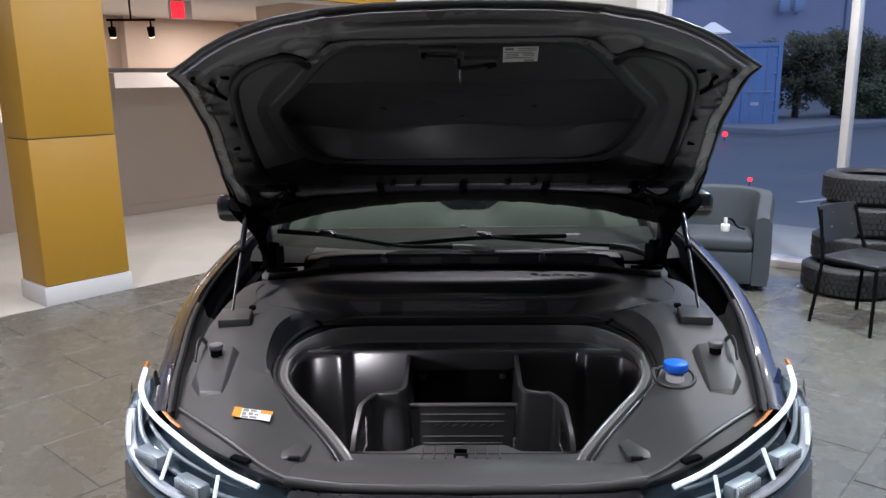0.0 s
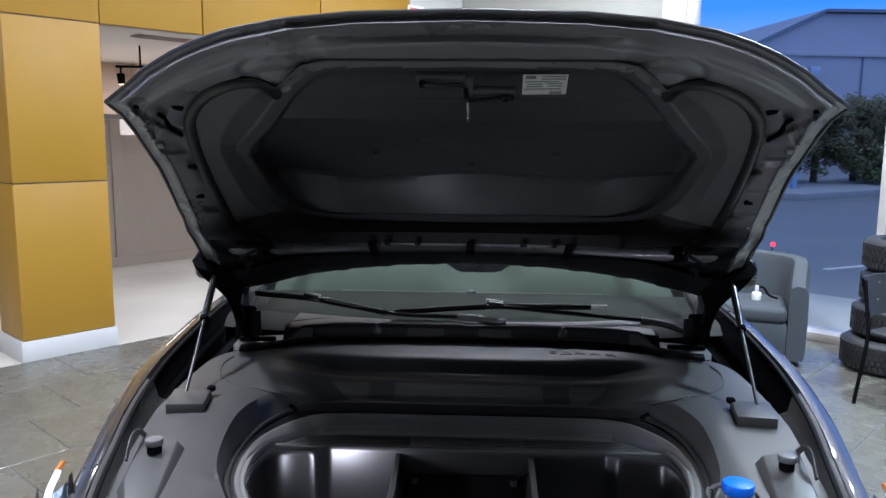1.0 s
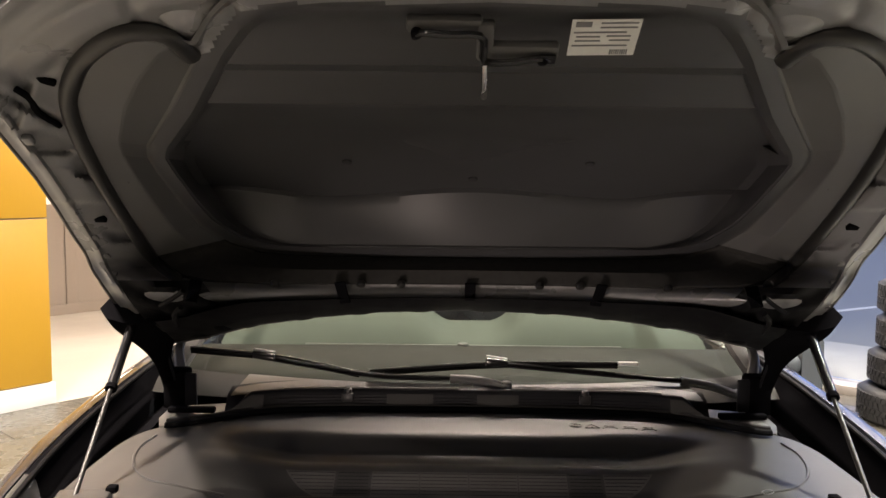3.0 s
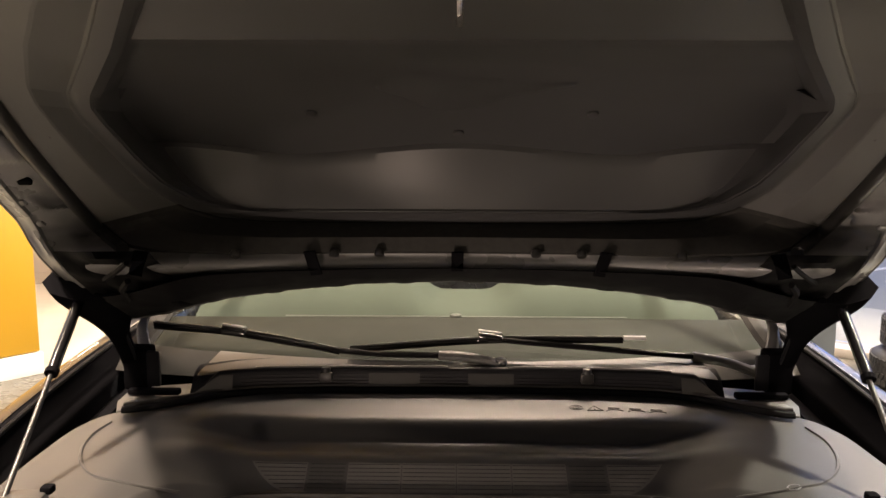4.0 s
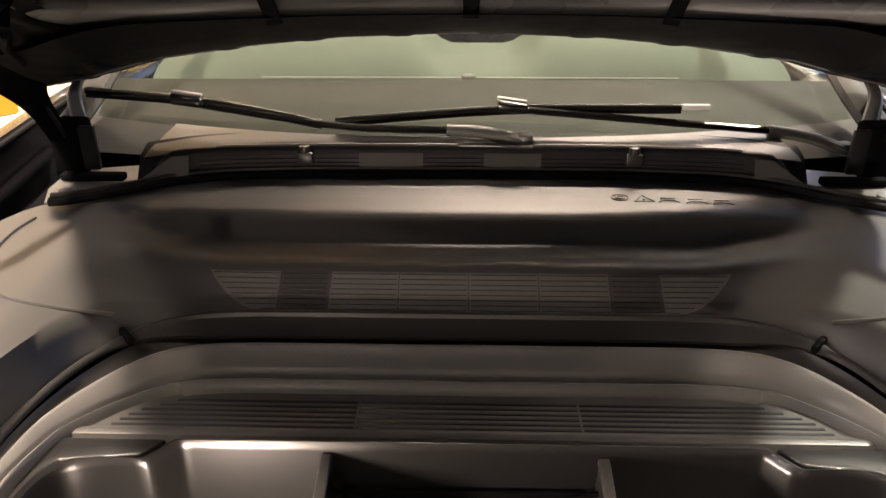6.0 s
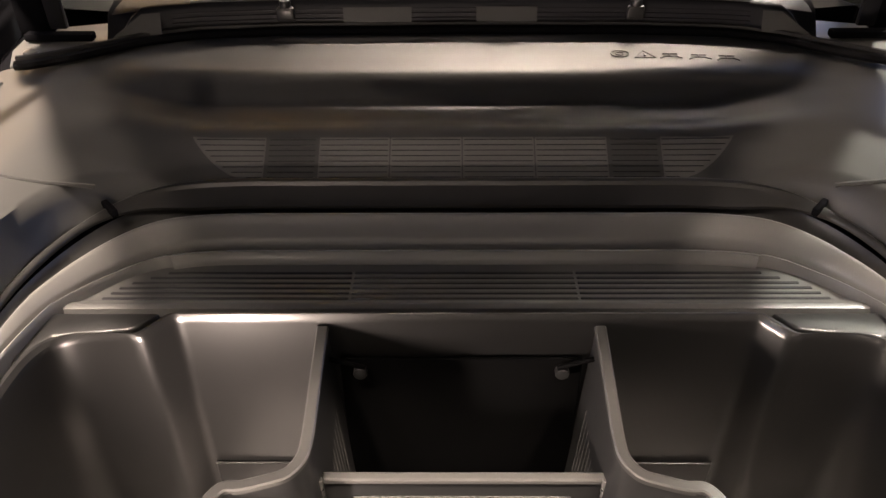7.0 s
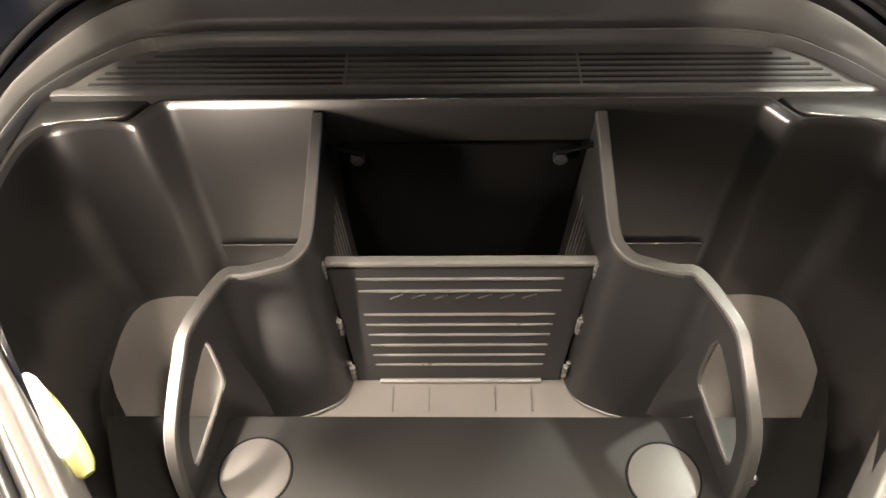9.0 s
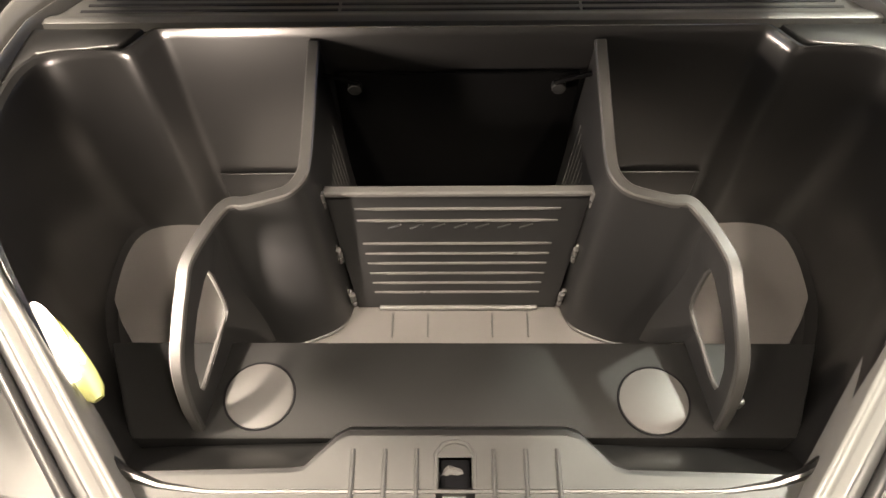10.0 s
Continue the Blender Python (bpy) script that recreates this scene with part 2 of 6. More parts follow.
def box(cx, cy, cz, sx, sy, sz, bevel=0.0, seg=2, bm=None, turn=None):
    own = bmesh.new()
    bmesh.ops.create_cube(own, size=1)
    bmesh.ops.scale(own, vec=(sx, sy, sz), verts=own.verts)
    if bevel:
        bmesh.ops.bevel(own, geom=own.edges[:], offset=bevel, segments=seg, affect="EDGES", profile=0.5)
    if turn is not None:
        bmesh.ops.transform(own, matrix=turn, verts=own.verts)
    bmesh.ops.translate(own, vec=(cx, cy, cz), verts=own.verts)
    if bm is None:
        return own
    return join(bm, own)


def join(bm, other):
    ids = {v: bm.verts.new(v.co) for v in other.verts}
    for f in other.faces:
        bm.faces.new([ids[v] for v in f.verts])
    other.free()
    return bm


def cyl(cx, cy, cz, r, h, seg=24, bevel=0.0, r2=None, bm=None, turn=None):
    own = bmesh.new()
    bmesh.ops.create_cone(own, cap_ends=True, segments=seg, radius1=r, radius2=r if r2 is None else r2, depth=h)
    if bevel:
        es = [e for e in own.edges if abs(e.verts[0].co.z - e.verts[1].co.z) < 1e-6]
        bmesh.ops.bevel(own, geom=es, offset=bevel, segments=2, affect="EDGES", profile=0.5)
    if turn is not None:
        bmesh.ops.transform(own, matrix=turn, verts=own.verts)
    bmesh.ops.translate(own, vec=(cx, cy, cz), verts=own.verts)
    if bm is None:
        return own
    return join(bm, own)


def smooth_path(pts, step=0.02, closed=False):
    """Catmull-Rom through the points, resampled to even steps."""
    ps = [Vector(p) for p in pts]
    n = len(ps)
    dense = []
    for i in range(n if closed else n - 1):
        p0 = ps[(i - 1) % n] if closed or i > 0 else ps[0] * 2 - ps[1]
        p1, p2 = ps[i], ps[(i + 1) % n]
        p3 = ps[(i + 2) % n] if closed or i + 2 < n else ps[-1] * 2 - ps[-2]
        for k in range(12):
            t = k / 12
            dense.append(0.5 * ((2 * p1) + (p2 - p0) * t + (2 * p0 - 5 * p1 + 4 * p2 - p3) * t * t + (3 * p1 - p0 - 3 * p2 + p3) * t ** 3))
    dense.append(ps[0].copy() if closed else ps[-1].copy())
    return even(dense, max(2, round(sum((b - a).length for a, b in zip(dense, dense[1:])) / step)))[: -1 if closed else None]


def even(pts, count):
    """count + 1 points at even lengths along a polyline."""
    pts = [Vector(p) for p in pts]
    lens = [0.0]
    for a, b in zip(pts, pts[1:]):
        lens.append(lens[-1] + (b - a).length)
    out, j = [], 0
    for k in range(count + 1):
        want = lens[-1] * k / count
        while j < len(pts) - 2 and lens[j + 1] < want:
            j += 1
        span = lens[j + 1] - lens[j]
        out.append(pts[j].lerp(pts[j + 1], (want - lens[j]) / span if span else 0))
    return out


def loft(loops, closed=True, caps=(False, False), bm=None):
    bm = bm or bmesh.new()
    rows = [[bm.verts.new(p) for p in loop] for loop in loops]
    n = len(rows[0])
    for a, b in zip(rows, rows[1:]):
        for i in range(n if closed else n - 1):
            j = (i + 1) % n
            bm.faces.new((a[i], a[j], b[j], b[i]))
    if caps[0]:
        bm.faces.new(rows[0])
    if caps[1]:
        bm.faces.new(rows[-1])
    return bm


def sweep(pts, section, closed=False, up=(0, 0, 1), bm=None, caps=True):
    """A section of (side, up) pairs carried along a path; scale pairs may vary by a function of the step."""
    pts = [Vector(p) for p in pts]
    n = len(pts)
    loops = []
    up = Vector(up)
    for i, p in enumerate(pts):
        a = pts[(i - 1) % n] if closed or i else p
        b = pts[(i + 1) % n] if closed or i < n - 1 else p
        ahead = (b - a).normalized()
        side = ahead.cross(up)
        side = side.normalized() if side.length > 1e-4 else Vector((1, 0, 0))
        over = side.cross(ahead)
        loops.append([p + side * s + over * h for s, h in section(i / max(1, n - 1))] if callable(section) else [p + side * s + over * h for s, h in section])
    if closed:
        loops.append(loops[0])
        bm = bm or bmesh.new()
        rows = [[bm.verts.new(q) for q in loop] for loop in loops[:-1]]
        m = len(rows[0])
        for i in range(n):
            a, b = rows[i], rows[(i + 1) % n]
            for k in range(m):
                bm.faces.new((a[k], a[(k + 1) % m], b[(k + 1) % m], b[k]))
        return bm
    return loft(loops, True, (caps, caps), bm)


def ring(rx, ry=None, n=10):
    ry = rx if ry is None else ry
    return [(rx * math.cos(2 * math.pi * k / n), ry * math.sin(2 * math.pi * k / n)) for k in range(n)]


def flat(w, h, b=0.0):
    """A bevelled bar section, w wide and h high, sitting on its path."""
    b = min(b, w / 2.1, h / 2.1)
    return [(-w / 2, 0), (w / 2, 0), (w / 2, h - b), (w / 2 - b, h), (-w / 2 + b, h), (-w / 2, h - b)]


def interp(x, xs, ys):
    return float(np.interp(x, xs, ys))


def sstep(x, a, b):
    t = min(1.0, max(0.0, (x - a) / (b - a)))
    return t * t * (3 - 2 * t)


def mirror(half):
    """A closed outline from its right half, listed from the far middle to the near middle."""
    return list(half) + [(-x, y) for x, y in reversed(half) if abs(x) > 1e-6]


def polar(poly, centre, n):
    """The outline met by n rays from a point inside it."""
    c = np.array(centre)
    pts = np.array(poly, float) - c
    out = []
    for k in range(n):
        ang = math.pi / 2 - 2 * math.pi * k / n
        d = np.array((math.cos(ang), math.sin(ang)))
        best = 1e-3
        for a, b in zip(pts, np.roll(pts, -1, axis=0)):
            e = b - a
            den = d[0] * e[1] - d[1] * e[0]
            if abs(den) < 1e-12:
                continue
            r = (a[0] * e[1] - a[1] * e[0]) / den
            s = (a[0] * d[1] - a[1] * d[0]) / den
            if -1e-9 <= s <= 1 + 1e-9 and r > best:
                best = r
        out.append(tuple(c + d * best))
    return out


def prism(poly, z0, z1, bevel=0.0, bm=None):
    own = bmesh.new()
    low = [own.verts.new((x, y, z0)) for x, y in poly]
    top = [own.verts.new((x, y, z1)) for x, y in poly]
    own.faces.new(low)
    own.faces.new(top)
    for i in range(len(poly)):
        j = (i + 1) % len(poly)
        own.faces.new((low[i], low[j], top[j], top[i]))
    if bevel:
        bmesh.ops.recalc_face_normals(own, faces=own.faces)
        bmesh.ops.bevel(own, geom=own.edges[:], offset=bevel, segments=2, affect="EDGES", profile=0.5)
    return own if bm is None else join(bm, own)


# ---- the showroom ----
def slab(name, p0, p1, q0, q1, z0, z1, material, bevel=0.0, label="", kind="structure", category=""):
    ob = part(name, box((p0 + p1) / 2, (q0 + q1) / 2, (z0 + z1) / 2, p1 - p0, q1 - q0, z1 - z0, bevel), material, where=CORNER)
    return tagged(ob, label, category, kind=kind)


floor = slab("floor", -17.0, 4.04, -17.0, 0.0, -0.25, -0.006, M_GROUT, label="grey green slate tile floor with narrow grey joints", category="floor")
slab("floor_annex", -17.0, 5.6, 0.004, 6.4, -0.25, 0.0, M_WHITEFLOOR, label="polished cream coloured stone floor", category="floor")
# ceilings
# showroom ceiling is out of view; its dark grey holds down bounced light
slab("ceiling", -17.0, 4.2, -17.2, 0.0, CEILING, CEILING + 0.2, M_GREYCEIL, label="plain unseen showroom ceiling, dark to cut bounced light", category="ceiling")
slab("ceiling_annex", -17.0, 5.76, 0.32, 6.6, 2.72, 2.9, M_CEIL, label="low plain white ceiling", category="ceiling")
# closing walls
# south and west are unseen and kept dark against bounced light
slab("wall_south", -17.2, -17.0, -17.2, 6.6, -0.25, CEILING, M_DUSKY, label="plain unseen closing wall, dark to cut bounced light", category="wall")
slab("wall_west", -17.0, 4.2, -17.2, -17.0, -0.25, CEILING, M_DUSKY, label="plain unseen closing wall, dark to cut bounced light", category="wall")
slab("wall_east", -17.0, 5.76, 6.4, 6.6, 0.0, 2.72, M_WALL, label="warm beige back wall lit by track spots", category="wall")
slab("wall_annex", 4.04, 4.2, 0.32, 3.66, -0.25, 2.72, M_WALL, label="plain beige wall", category="wall")
slab("wall_annex_end", 5.6, 5.76, 3.66, 6.4, -0.25, 2.72, M_PART, label="plain taupe end wall", category="wall")
slab("wall_annex_side", 4.2, 5.6, 3.52, 3.66, -0.25, 2.72, M_WALL, label="plain beige wall", category="wall")
slab("wall_glazing_end", 4.05, 4.20, -17.0, -9.96, 0.0, CEILING, M_PIER, label="pale grey wall beside the glazing", category="wall")
slab("trim", 3.33, 3.53, 6.20, 6.4, 0.0, 2.72, M_WALL, label="shallow beige pilaster on the back wall", category="pilaster")

# the yellow header: a core with one panel after another on it
header = tagged(part("wall_header", box(1.61, 0.18, (2.425 + CEILING) / 2, 3.22, 0.28, CEILING - 2.425), M_CEIL, where=CORNER), "yellow panelled header beam over the opening", "header", kind="structure")
SEAMS = [0.0, 0.845, 2.06, 3.22]
for a, b in zip(SEAMS, SEAMS[1:]):
    for z0, z1 in ((2.425, 3.60), (3.60, CEILING)):
        part("panel", box((a + b) / 2, 0.02, (z0 + z1) / 2, b - a - 0.012, 0.036, z1 - z0 - 0.012, 0.003), M_YELLOW, header)
# the clad column
column = thing("column", "square yellow laminate column with a white plinth", "column", where=CORNER, kind="structure")
part("core", box(-0.335, 0.215, CEILING / 2, 0.64, 0.40, CEILING), M_FRAME, column)
for z0, z1 in ((0.15, 1.277), (1.277, 2.43), (2.43, 3.60), (3.60, CEILING)):
    part("panel", box(-0.335, 0.012, (z0 + z1) / 2, 0.664, 0.022, z1 - z0 - 0.010, 0.003), M_YELLOW, column)
    part("panel", box(-0.657, 0.225, (z0 + z1) / 2, 0.022, 0.40, z1 - z0 - 0.010, 0.003), M_YELLOW, column)
    part("panel", box(-0.013, 0.225, (z0 + z1) / 2, 0.022, 0.40, z1 - z0 - 0.010, 0.003), M_YELLOW, column)
    part("panel", box(-0.335, 0.438, (z0 + z1) / 2, 0.664, 0.022, z1 - z0 - 0.010, 0.003), M_YELLOW, column)
part("plinth", box(-0.335, 0.225, 0.074, 0.70, 0.47, 0.148, 0.004), M_PLINTH, column, "white painted plinth")
# pier and window wall
slab("wall_pier", 3.225, 4.035, 0.0, 0.30, 0.0, CEILING, M_PIER, label="pale grey painted pier beside the glazing", category="pier")
slab("wall_blind", 4.05, 4.20, -2.42, 0.30, 0.0, CEILING, M_BLIND, label="pale grey panelled wall beside the glazing", category="wall")
slab("wall_post", 3.98, 4.20, -2.64, -2.425, 0.0, CEILING, M_PIER, label="pale grey painted post beside the glass", category="post")
glazing = tagged(part("window_1", box(4.09, -6.3, 0.03, 0.16, 7.3, 0.07, 0.004), M_ALU, where=CORNER), "tall showroom glazing in pale aluminium frames", "window", kind="structure")
part("window_frame", box(4.09, -6.3, CEILING - 0.06, 0.16, 7.3, 0.12, 0.004), M_ALU, glazing)
POSTS = [-2.67, -4.315, -6.0, -7.7, -9.4]
for q in POSTS:
    part("mullion", box(4.09, q, CEILING / 2, 0.14, 0.062, CEILING - 0.2, 0.004), M_ALU, glazing)
for a, b in zip(POSTS, POSTS[1:]):
    pane = part("pane", box(4.10, (a + b) / 2, CEILING / 2, 0.012, a - b - 0.06, CEILING - 0.2), M_PANE, glazing)
    pane.visible_shadow = False
# partition in the annex
wall = slab("wall_partition", 1.75, 4.03, 3.5, 3.64, 0.0, 1.61, M_PART, label="half height taupe partition with a service slot", category="partition")
slab("wall_partition_low", -17.0, 1.62, 3.5, 3.64, 0.0, 1.25, M_PART, label="half height taupe partition", category="partition")
for p0, p1, z0, z1 in ((1.625, 1.745, 0.0, 1.795), (-17.0, 4.03, 1.80, 1.855)):
    slab("trim", p0, p1, 3.48, 3.65, z0, z1, M_PART if z0 < 1 else M_FRAME, 0.004, label="dark taupe frame of the partition opening", category="frame")
slab("counter_back", -2.0, 4.6, 5.90, 5.96, 0.0, 1.86, M_PLINTH, label="white board behind the partition", category="board")
slab("baseboard", -17.0, 4.03, 3.475, 3.496, 0.004, 0.12, M_PART, label="taupe baseboard", category="baseboard")


def ceiling_panel():
    t = thing("ceiling_light", "round white downlight added in the unseen ceiling", "ceiling light", "showroom ceiling lights")
    part("frame", sweep([(0.125 * math.cos(a), 0.125 * math.sin(a), -0.012) for a in np.linspace(0, 2 * math.pi, 33)[:-1]], ring(0.014, 0.012, 8), closed=True), M_ALU, t)
    part("diffuser", cyl(0, 0, -0.006, 0.115, 0.010, 32), M_PANEL, t, "glowing diffuser")
    return t


first = ceiling_panel()
for k, (p, q, _) in enumerate(PANELS):
    m = CORNER @ pose(p, q, CEILING - 0.001)
    if k:
        copy_thing(first, m)
    else:
        first.matrix_basis = m

# fitting for the added long light
strip = thing("linear_light", "long narrow light fitting, added out of view under the ceiling", "ceiling light", where=LINEAR)
part("housing", box(0, 0, -0.035, 3.2, 0.20, 0.07, 0.006), M_ALU, strip)
part("diffuser", box(0, 0, -0.075, 3.1, 0.14, 0.012, 0.003), M_PANEL, strip, "glowing diffuser")

# exit sign, ceiling vent, track lights in the annex
sign = thing("exit_sign", "red lit exit sign in a white case under the ceiling", "exit sign", where=Matrix.Translation((-3.385, 7.4, 2.515)) @ Matrix.Rotation(radians(28), 4, "Z"))
part("case", box(0, 0, 0, 0.26, 0.10, 0.22, 0.012), M_SIGN, sign)
part("face", box(-0.035, -0.054, 0, 0.15, 0.008, 0.19, 0.003), M_RED, sign, "glowing red face")
part("stem", cyl(0, 0, 0.16, 0.02, 0.115, 12), M_SIGN, sign)
vent = thing("ceiling_vent", "flat grey ceiling vent grille", "vent", where=CORNER @ pose(1.95, 2.6, 2.715))
part("frame", box(0, 0, -0.008, 0.70, 0.42, 0.014, 0.003), M_FRAME, vent)
for k in range(7):
    part("slat", box(0, -0.16 + k * 0.053, -0.02, 0.64, 0.03, 0.008, 0.002), M_FRAME, vent)
track = thing("track_light", "black track rail with two spotlights under the ceiling", "track light", where=Matrix.Translation((-4.244, 8.0, 2.46)) @ Matrix.Rotation(radians(9), 4, "Z"))
part("rail", box(0, 0, 0, 0.60, 0.035, 0.03, 0.003), M_BLACK, track)
part("stem", box(0, 0, 0.135, 0.02, 0.02, 0.25, 0.002), M_BLACK, track)
for x in (-0.24, 0.24):
    bm = cyl(x, 0, -0.05, 0.012, 0.08, 10)
    cyl(x, 0.0, -0.15, 0.042, 0.12, 16, 0.005, 0.05, bm=bm, turn=Matrix.Rotation(radians(20), 4, "X"))
    head = part("spotlight", bm, M_BLACK, track)
    part("lens", cyl(x, 0.022, -0.212, 0.036, 0.006, 16, turn=Matrix.Rotation(radians(20), 4, "X")), M_SPOT, head, "glowing lens")

# ---- the car ----
car = thing("car", "dark grey electric car with its bonnet raised over the front boot", "car")

# seal line round the front boot: right half, from the rear middle forwards
S_HALF = [(0, 0.272, 0.882), (0.20, 0.272, 0.882), (0.34, 0.270, 0.882), (0.43, 0.252, 0.882), (0.482, 0.212, 0.881), (0.522, 0.145, 0.879), (0.546, 0.06, 0.876), (0.553, -0.03, 0.873), (0.550, -0.12, 0.868), (0.536, -0.20, 0.860), (0.500, -0.275, 0.848), (0.440, -0.355, 0.832), (0.375, -0.445, 0.815), (0.325, -0.515, 0.797), (0.300, -0.550, 0.781), (0.290, -0.562, 0.768)]


def whole(half):
    """Both sides as one open line, from the left front round the rear to the right front."""
    return [(-x, y, z) for x, y, z in reversed(half[1:])] + list(half)


SEAL = smooth_path(whole(S_HALF), 0.018)
N_SEAL = len(SEAL)


def inset(path, d, dz=0.0):
    out = []
    for i, p in enumerate(path):
        a, b = path[max(0, i - 1)], path[min(len(path) - 1, i + 1)]
        t = (b - a)
        t.z = 0
        t.normalize()
        out.append(Vector((p.x + t.y * d, p.y - t.x * d, p.z + dz)))
    return out


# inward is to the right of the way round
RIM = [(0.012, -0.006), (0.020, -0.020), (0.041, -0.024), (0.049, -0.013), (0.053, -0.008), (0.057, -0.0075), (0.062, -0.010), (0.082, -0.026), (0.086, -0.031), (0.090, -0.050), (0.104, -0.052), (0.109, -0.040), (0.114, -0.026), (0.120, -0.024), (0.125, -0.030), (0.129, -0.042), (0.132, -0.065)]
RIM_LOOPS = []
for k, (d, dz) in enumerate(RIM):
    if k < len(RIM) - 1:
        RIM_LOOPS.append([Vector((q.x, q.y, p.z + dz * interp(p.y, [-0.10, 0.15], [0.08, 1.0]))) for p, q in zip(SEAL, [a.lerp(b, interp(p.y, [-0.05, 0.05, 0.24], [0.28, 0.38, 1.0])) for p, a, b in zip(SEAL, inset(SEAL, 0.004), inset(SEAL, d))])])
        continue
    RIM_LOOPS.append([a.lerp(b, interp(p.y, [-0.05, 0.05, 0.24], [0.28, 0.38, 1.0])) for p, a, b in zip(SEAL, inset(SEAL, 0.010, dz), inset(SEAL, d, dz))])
# the rim's outer groove takes the dark seal colour for its shade
part("rim_groove", loft(RIM_LOOPS[:4], closed=False), M_SEAL, car, "groove between seal and rim, its shade put into black", angle=60)
part("rim", loft(RIM_LOOPS[3:], closed=False), M_RIM, car, "moulded rim of the boot opening, sheen put into its colour", angle=60)
def seal_section(s):
    """Broad and nearly flat along the rear, a narrow bead along the sides."""
    k = sstep(abs(s - 0.5), 0.13, 0.20)
    broad = [(-0.0150, -0.006), (-0.0145, 0.005), (-0.0115, 0.0095), (-0.0070, 0.0108), (-0.0025, 0.0090), (0.000, 0.0035), (0.012, -0.0010), (0.0335, -0.0085), (0.0335, -0.013), (0.0, -0.013)]
    bead = [(0.0062 * math.cos(a), 0.0060 * math.sin(a) + 0.001) for a in (math.pi * q for q in (1.15, 0.95, 0.80, 0.65, 0.50, 0.35, 0.20, 0.05, -0.15, -0.5))]
    return [(a[0] * (1 - k) + b[0] * k, a[1] * (1 - k) + b[1] * k) for a, b in zip(broad, bead)]


part("seal", sweep(SEAL, seal_section), M_SEAL, car, "black rubber weather seal")
for sx in (-1, 1):
    part("seal_joint", box(sx * 0.481, 0.210, 0.888, 0.009, 0.036, 0.012, 0.002, turn=Matrix.Rotation(radians(-sx * 42), 4, "Z")), M_BLACK, car)

# deck: moulded cover round the opening
CY = [-0.70, -0.56, -0.47, -0.37, -0.28, -0.2, 0.0, 0.2, 0.285, 0.30, 0.352, 0.368, 0.385, 0.41, 0.468, 0.497, 0.512, 0.56, 0.67]
CZ = [0.785, 0.792, 0.806, 0.826, 0.845, 0.858, 0.872, 0.878, 0.880, 0.888, 0.920, 0.926, 0.924, 0.918, 0.917, 0.949, 0.954, 0.958, 0.963]
SY = [-0.70, -0.60, -0.45, -0.2, 0.0, 0.2, 0.35, 0.5, 0.67]
SZ = [0.800, 0.828, 0.868, 0.912, 0.948, 0.951, 0.952, 0.954, 0.962]


def deck_z(x, y):
    far = 1 - sstep(abs(x), 0.36, 0.62)
    if y < -0.25:
        far = 1 - sstep(abs(x), 0.36, 0.56)
    return interp(y, CY, CZ) * far + interp(y, SY, SZ) * (1 - far)


D_HALF = [(0, 0.664), (0.25, 0.662), (0.42, 0.648), (0.53, 0.620), (0.595, 0.575), (0.66, 0.535), (0.745, 0.522), (0.785, 0.44), (0.792, 0.32), (0.790, 0.20), (0.782, 0.05), (0.770, -0.12), (0.757, -0.28), (0.742, -0.425), (0.66, -0.485), (0.56, -0.56), (0.46, -0.625), (0.395, -0.655)]
outer = smooth_path([(x, y, 0) for x, y in [(-x, y) for x, y in reversed(D_HALF[1:])] + D_HALF], 0.01)
outer = even(outer, N_SEAL - 1)
steps = [0, 0.02, 0.05] + [0.08 + 0.023 * k for k in range(40)] + [1.0]
rows = []
for s in steps:
    row = []
    for a, b in zip(inset(SEAL, -0.004), outer):
        p = a.lerp(b, s)
        z = deck_z(p.x, p.y)
        near = sstep(s, 0, 0.08)
        row.append((p.x, p.y, (a.z - 0.004) * (1 - near) + z * near))
    rows.append(row)
rows.append([(x * 1.004, y, z - 0.05) for x, y, z in rows[-1]])
deck = part("boot_cover", loft(rows, closed=False), M_DECK, car, "black moulded plastic cover over the front compartment", angle=50)


def on_deck(pts, lift=0.002):
    return [(x, y, deck_z(x, y) + lift) for x, y in pts]


# curved seam of the removable panel
for sx in (-1, 1):
    way = smooth_path([(sx * x, y, 0) for x, y in [(0.496, 0.218), (0.560, 0.194), (0.628, 0.202), (0.684, 0.252), (0.720, 0.322), (0.736, 0.400), (0.728, 0.470)]], 0.015)
    part("panel_seam", sweep([(p.x, p.y, deck_z(p.x, p.y) + 0.001) for p in way], ring(0.0035, 0.003, 6)), M_DECK, deck)
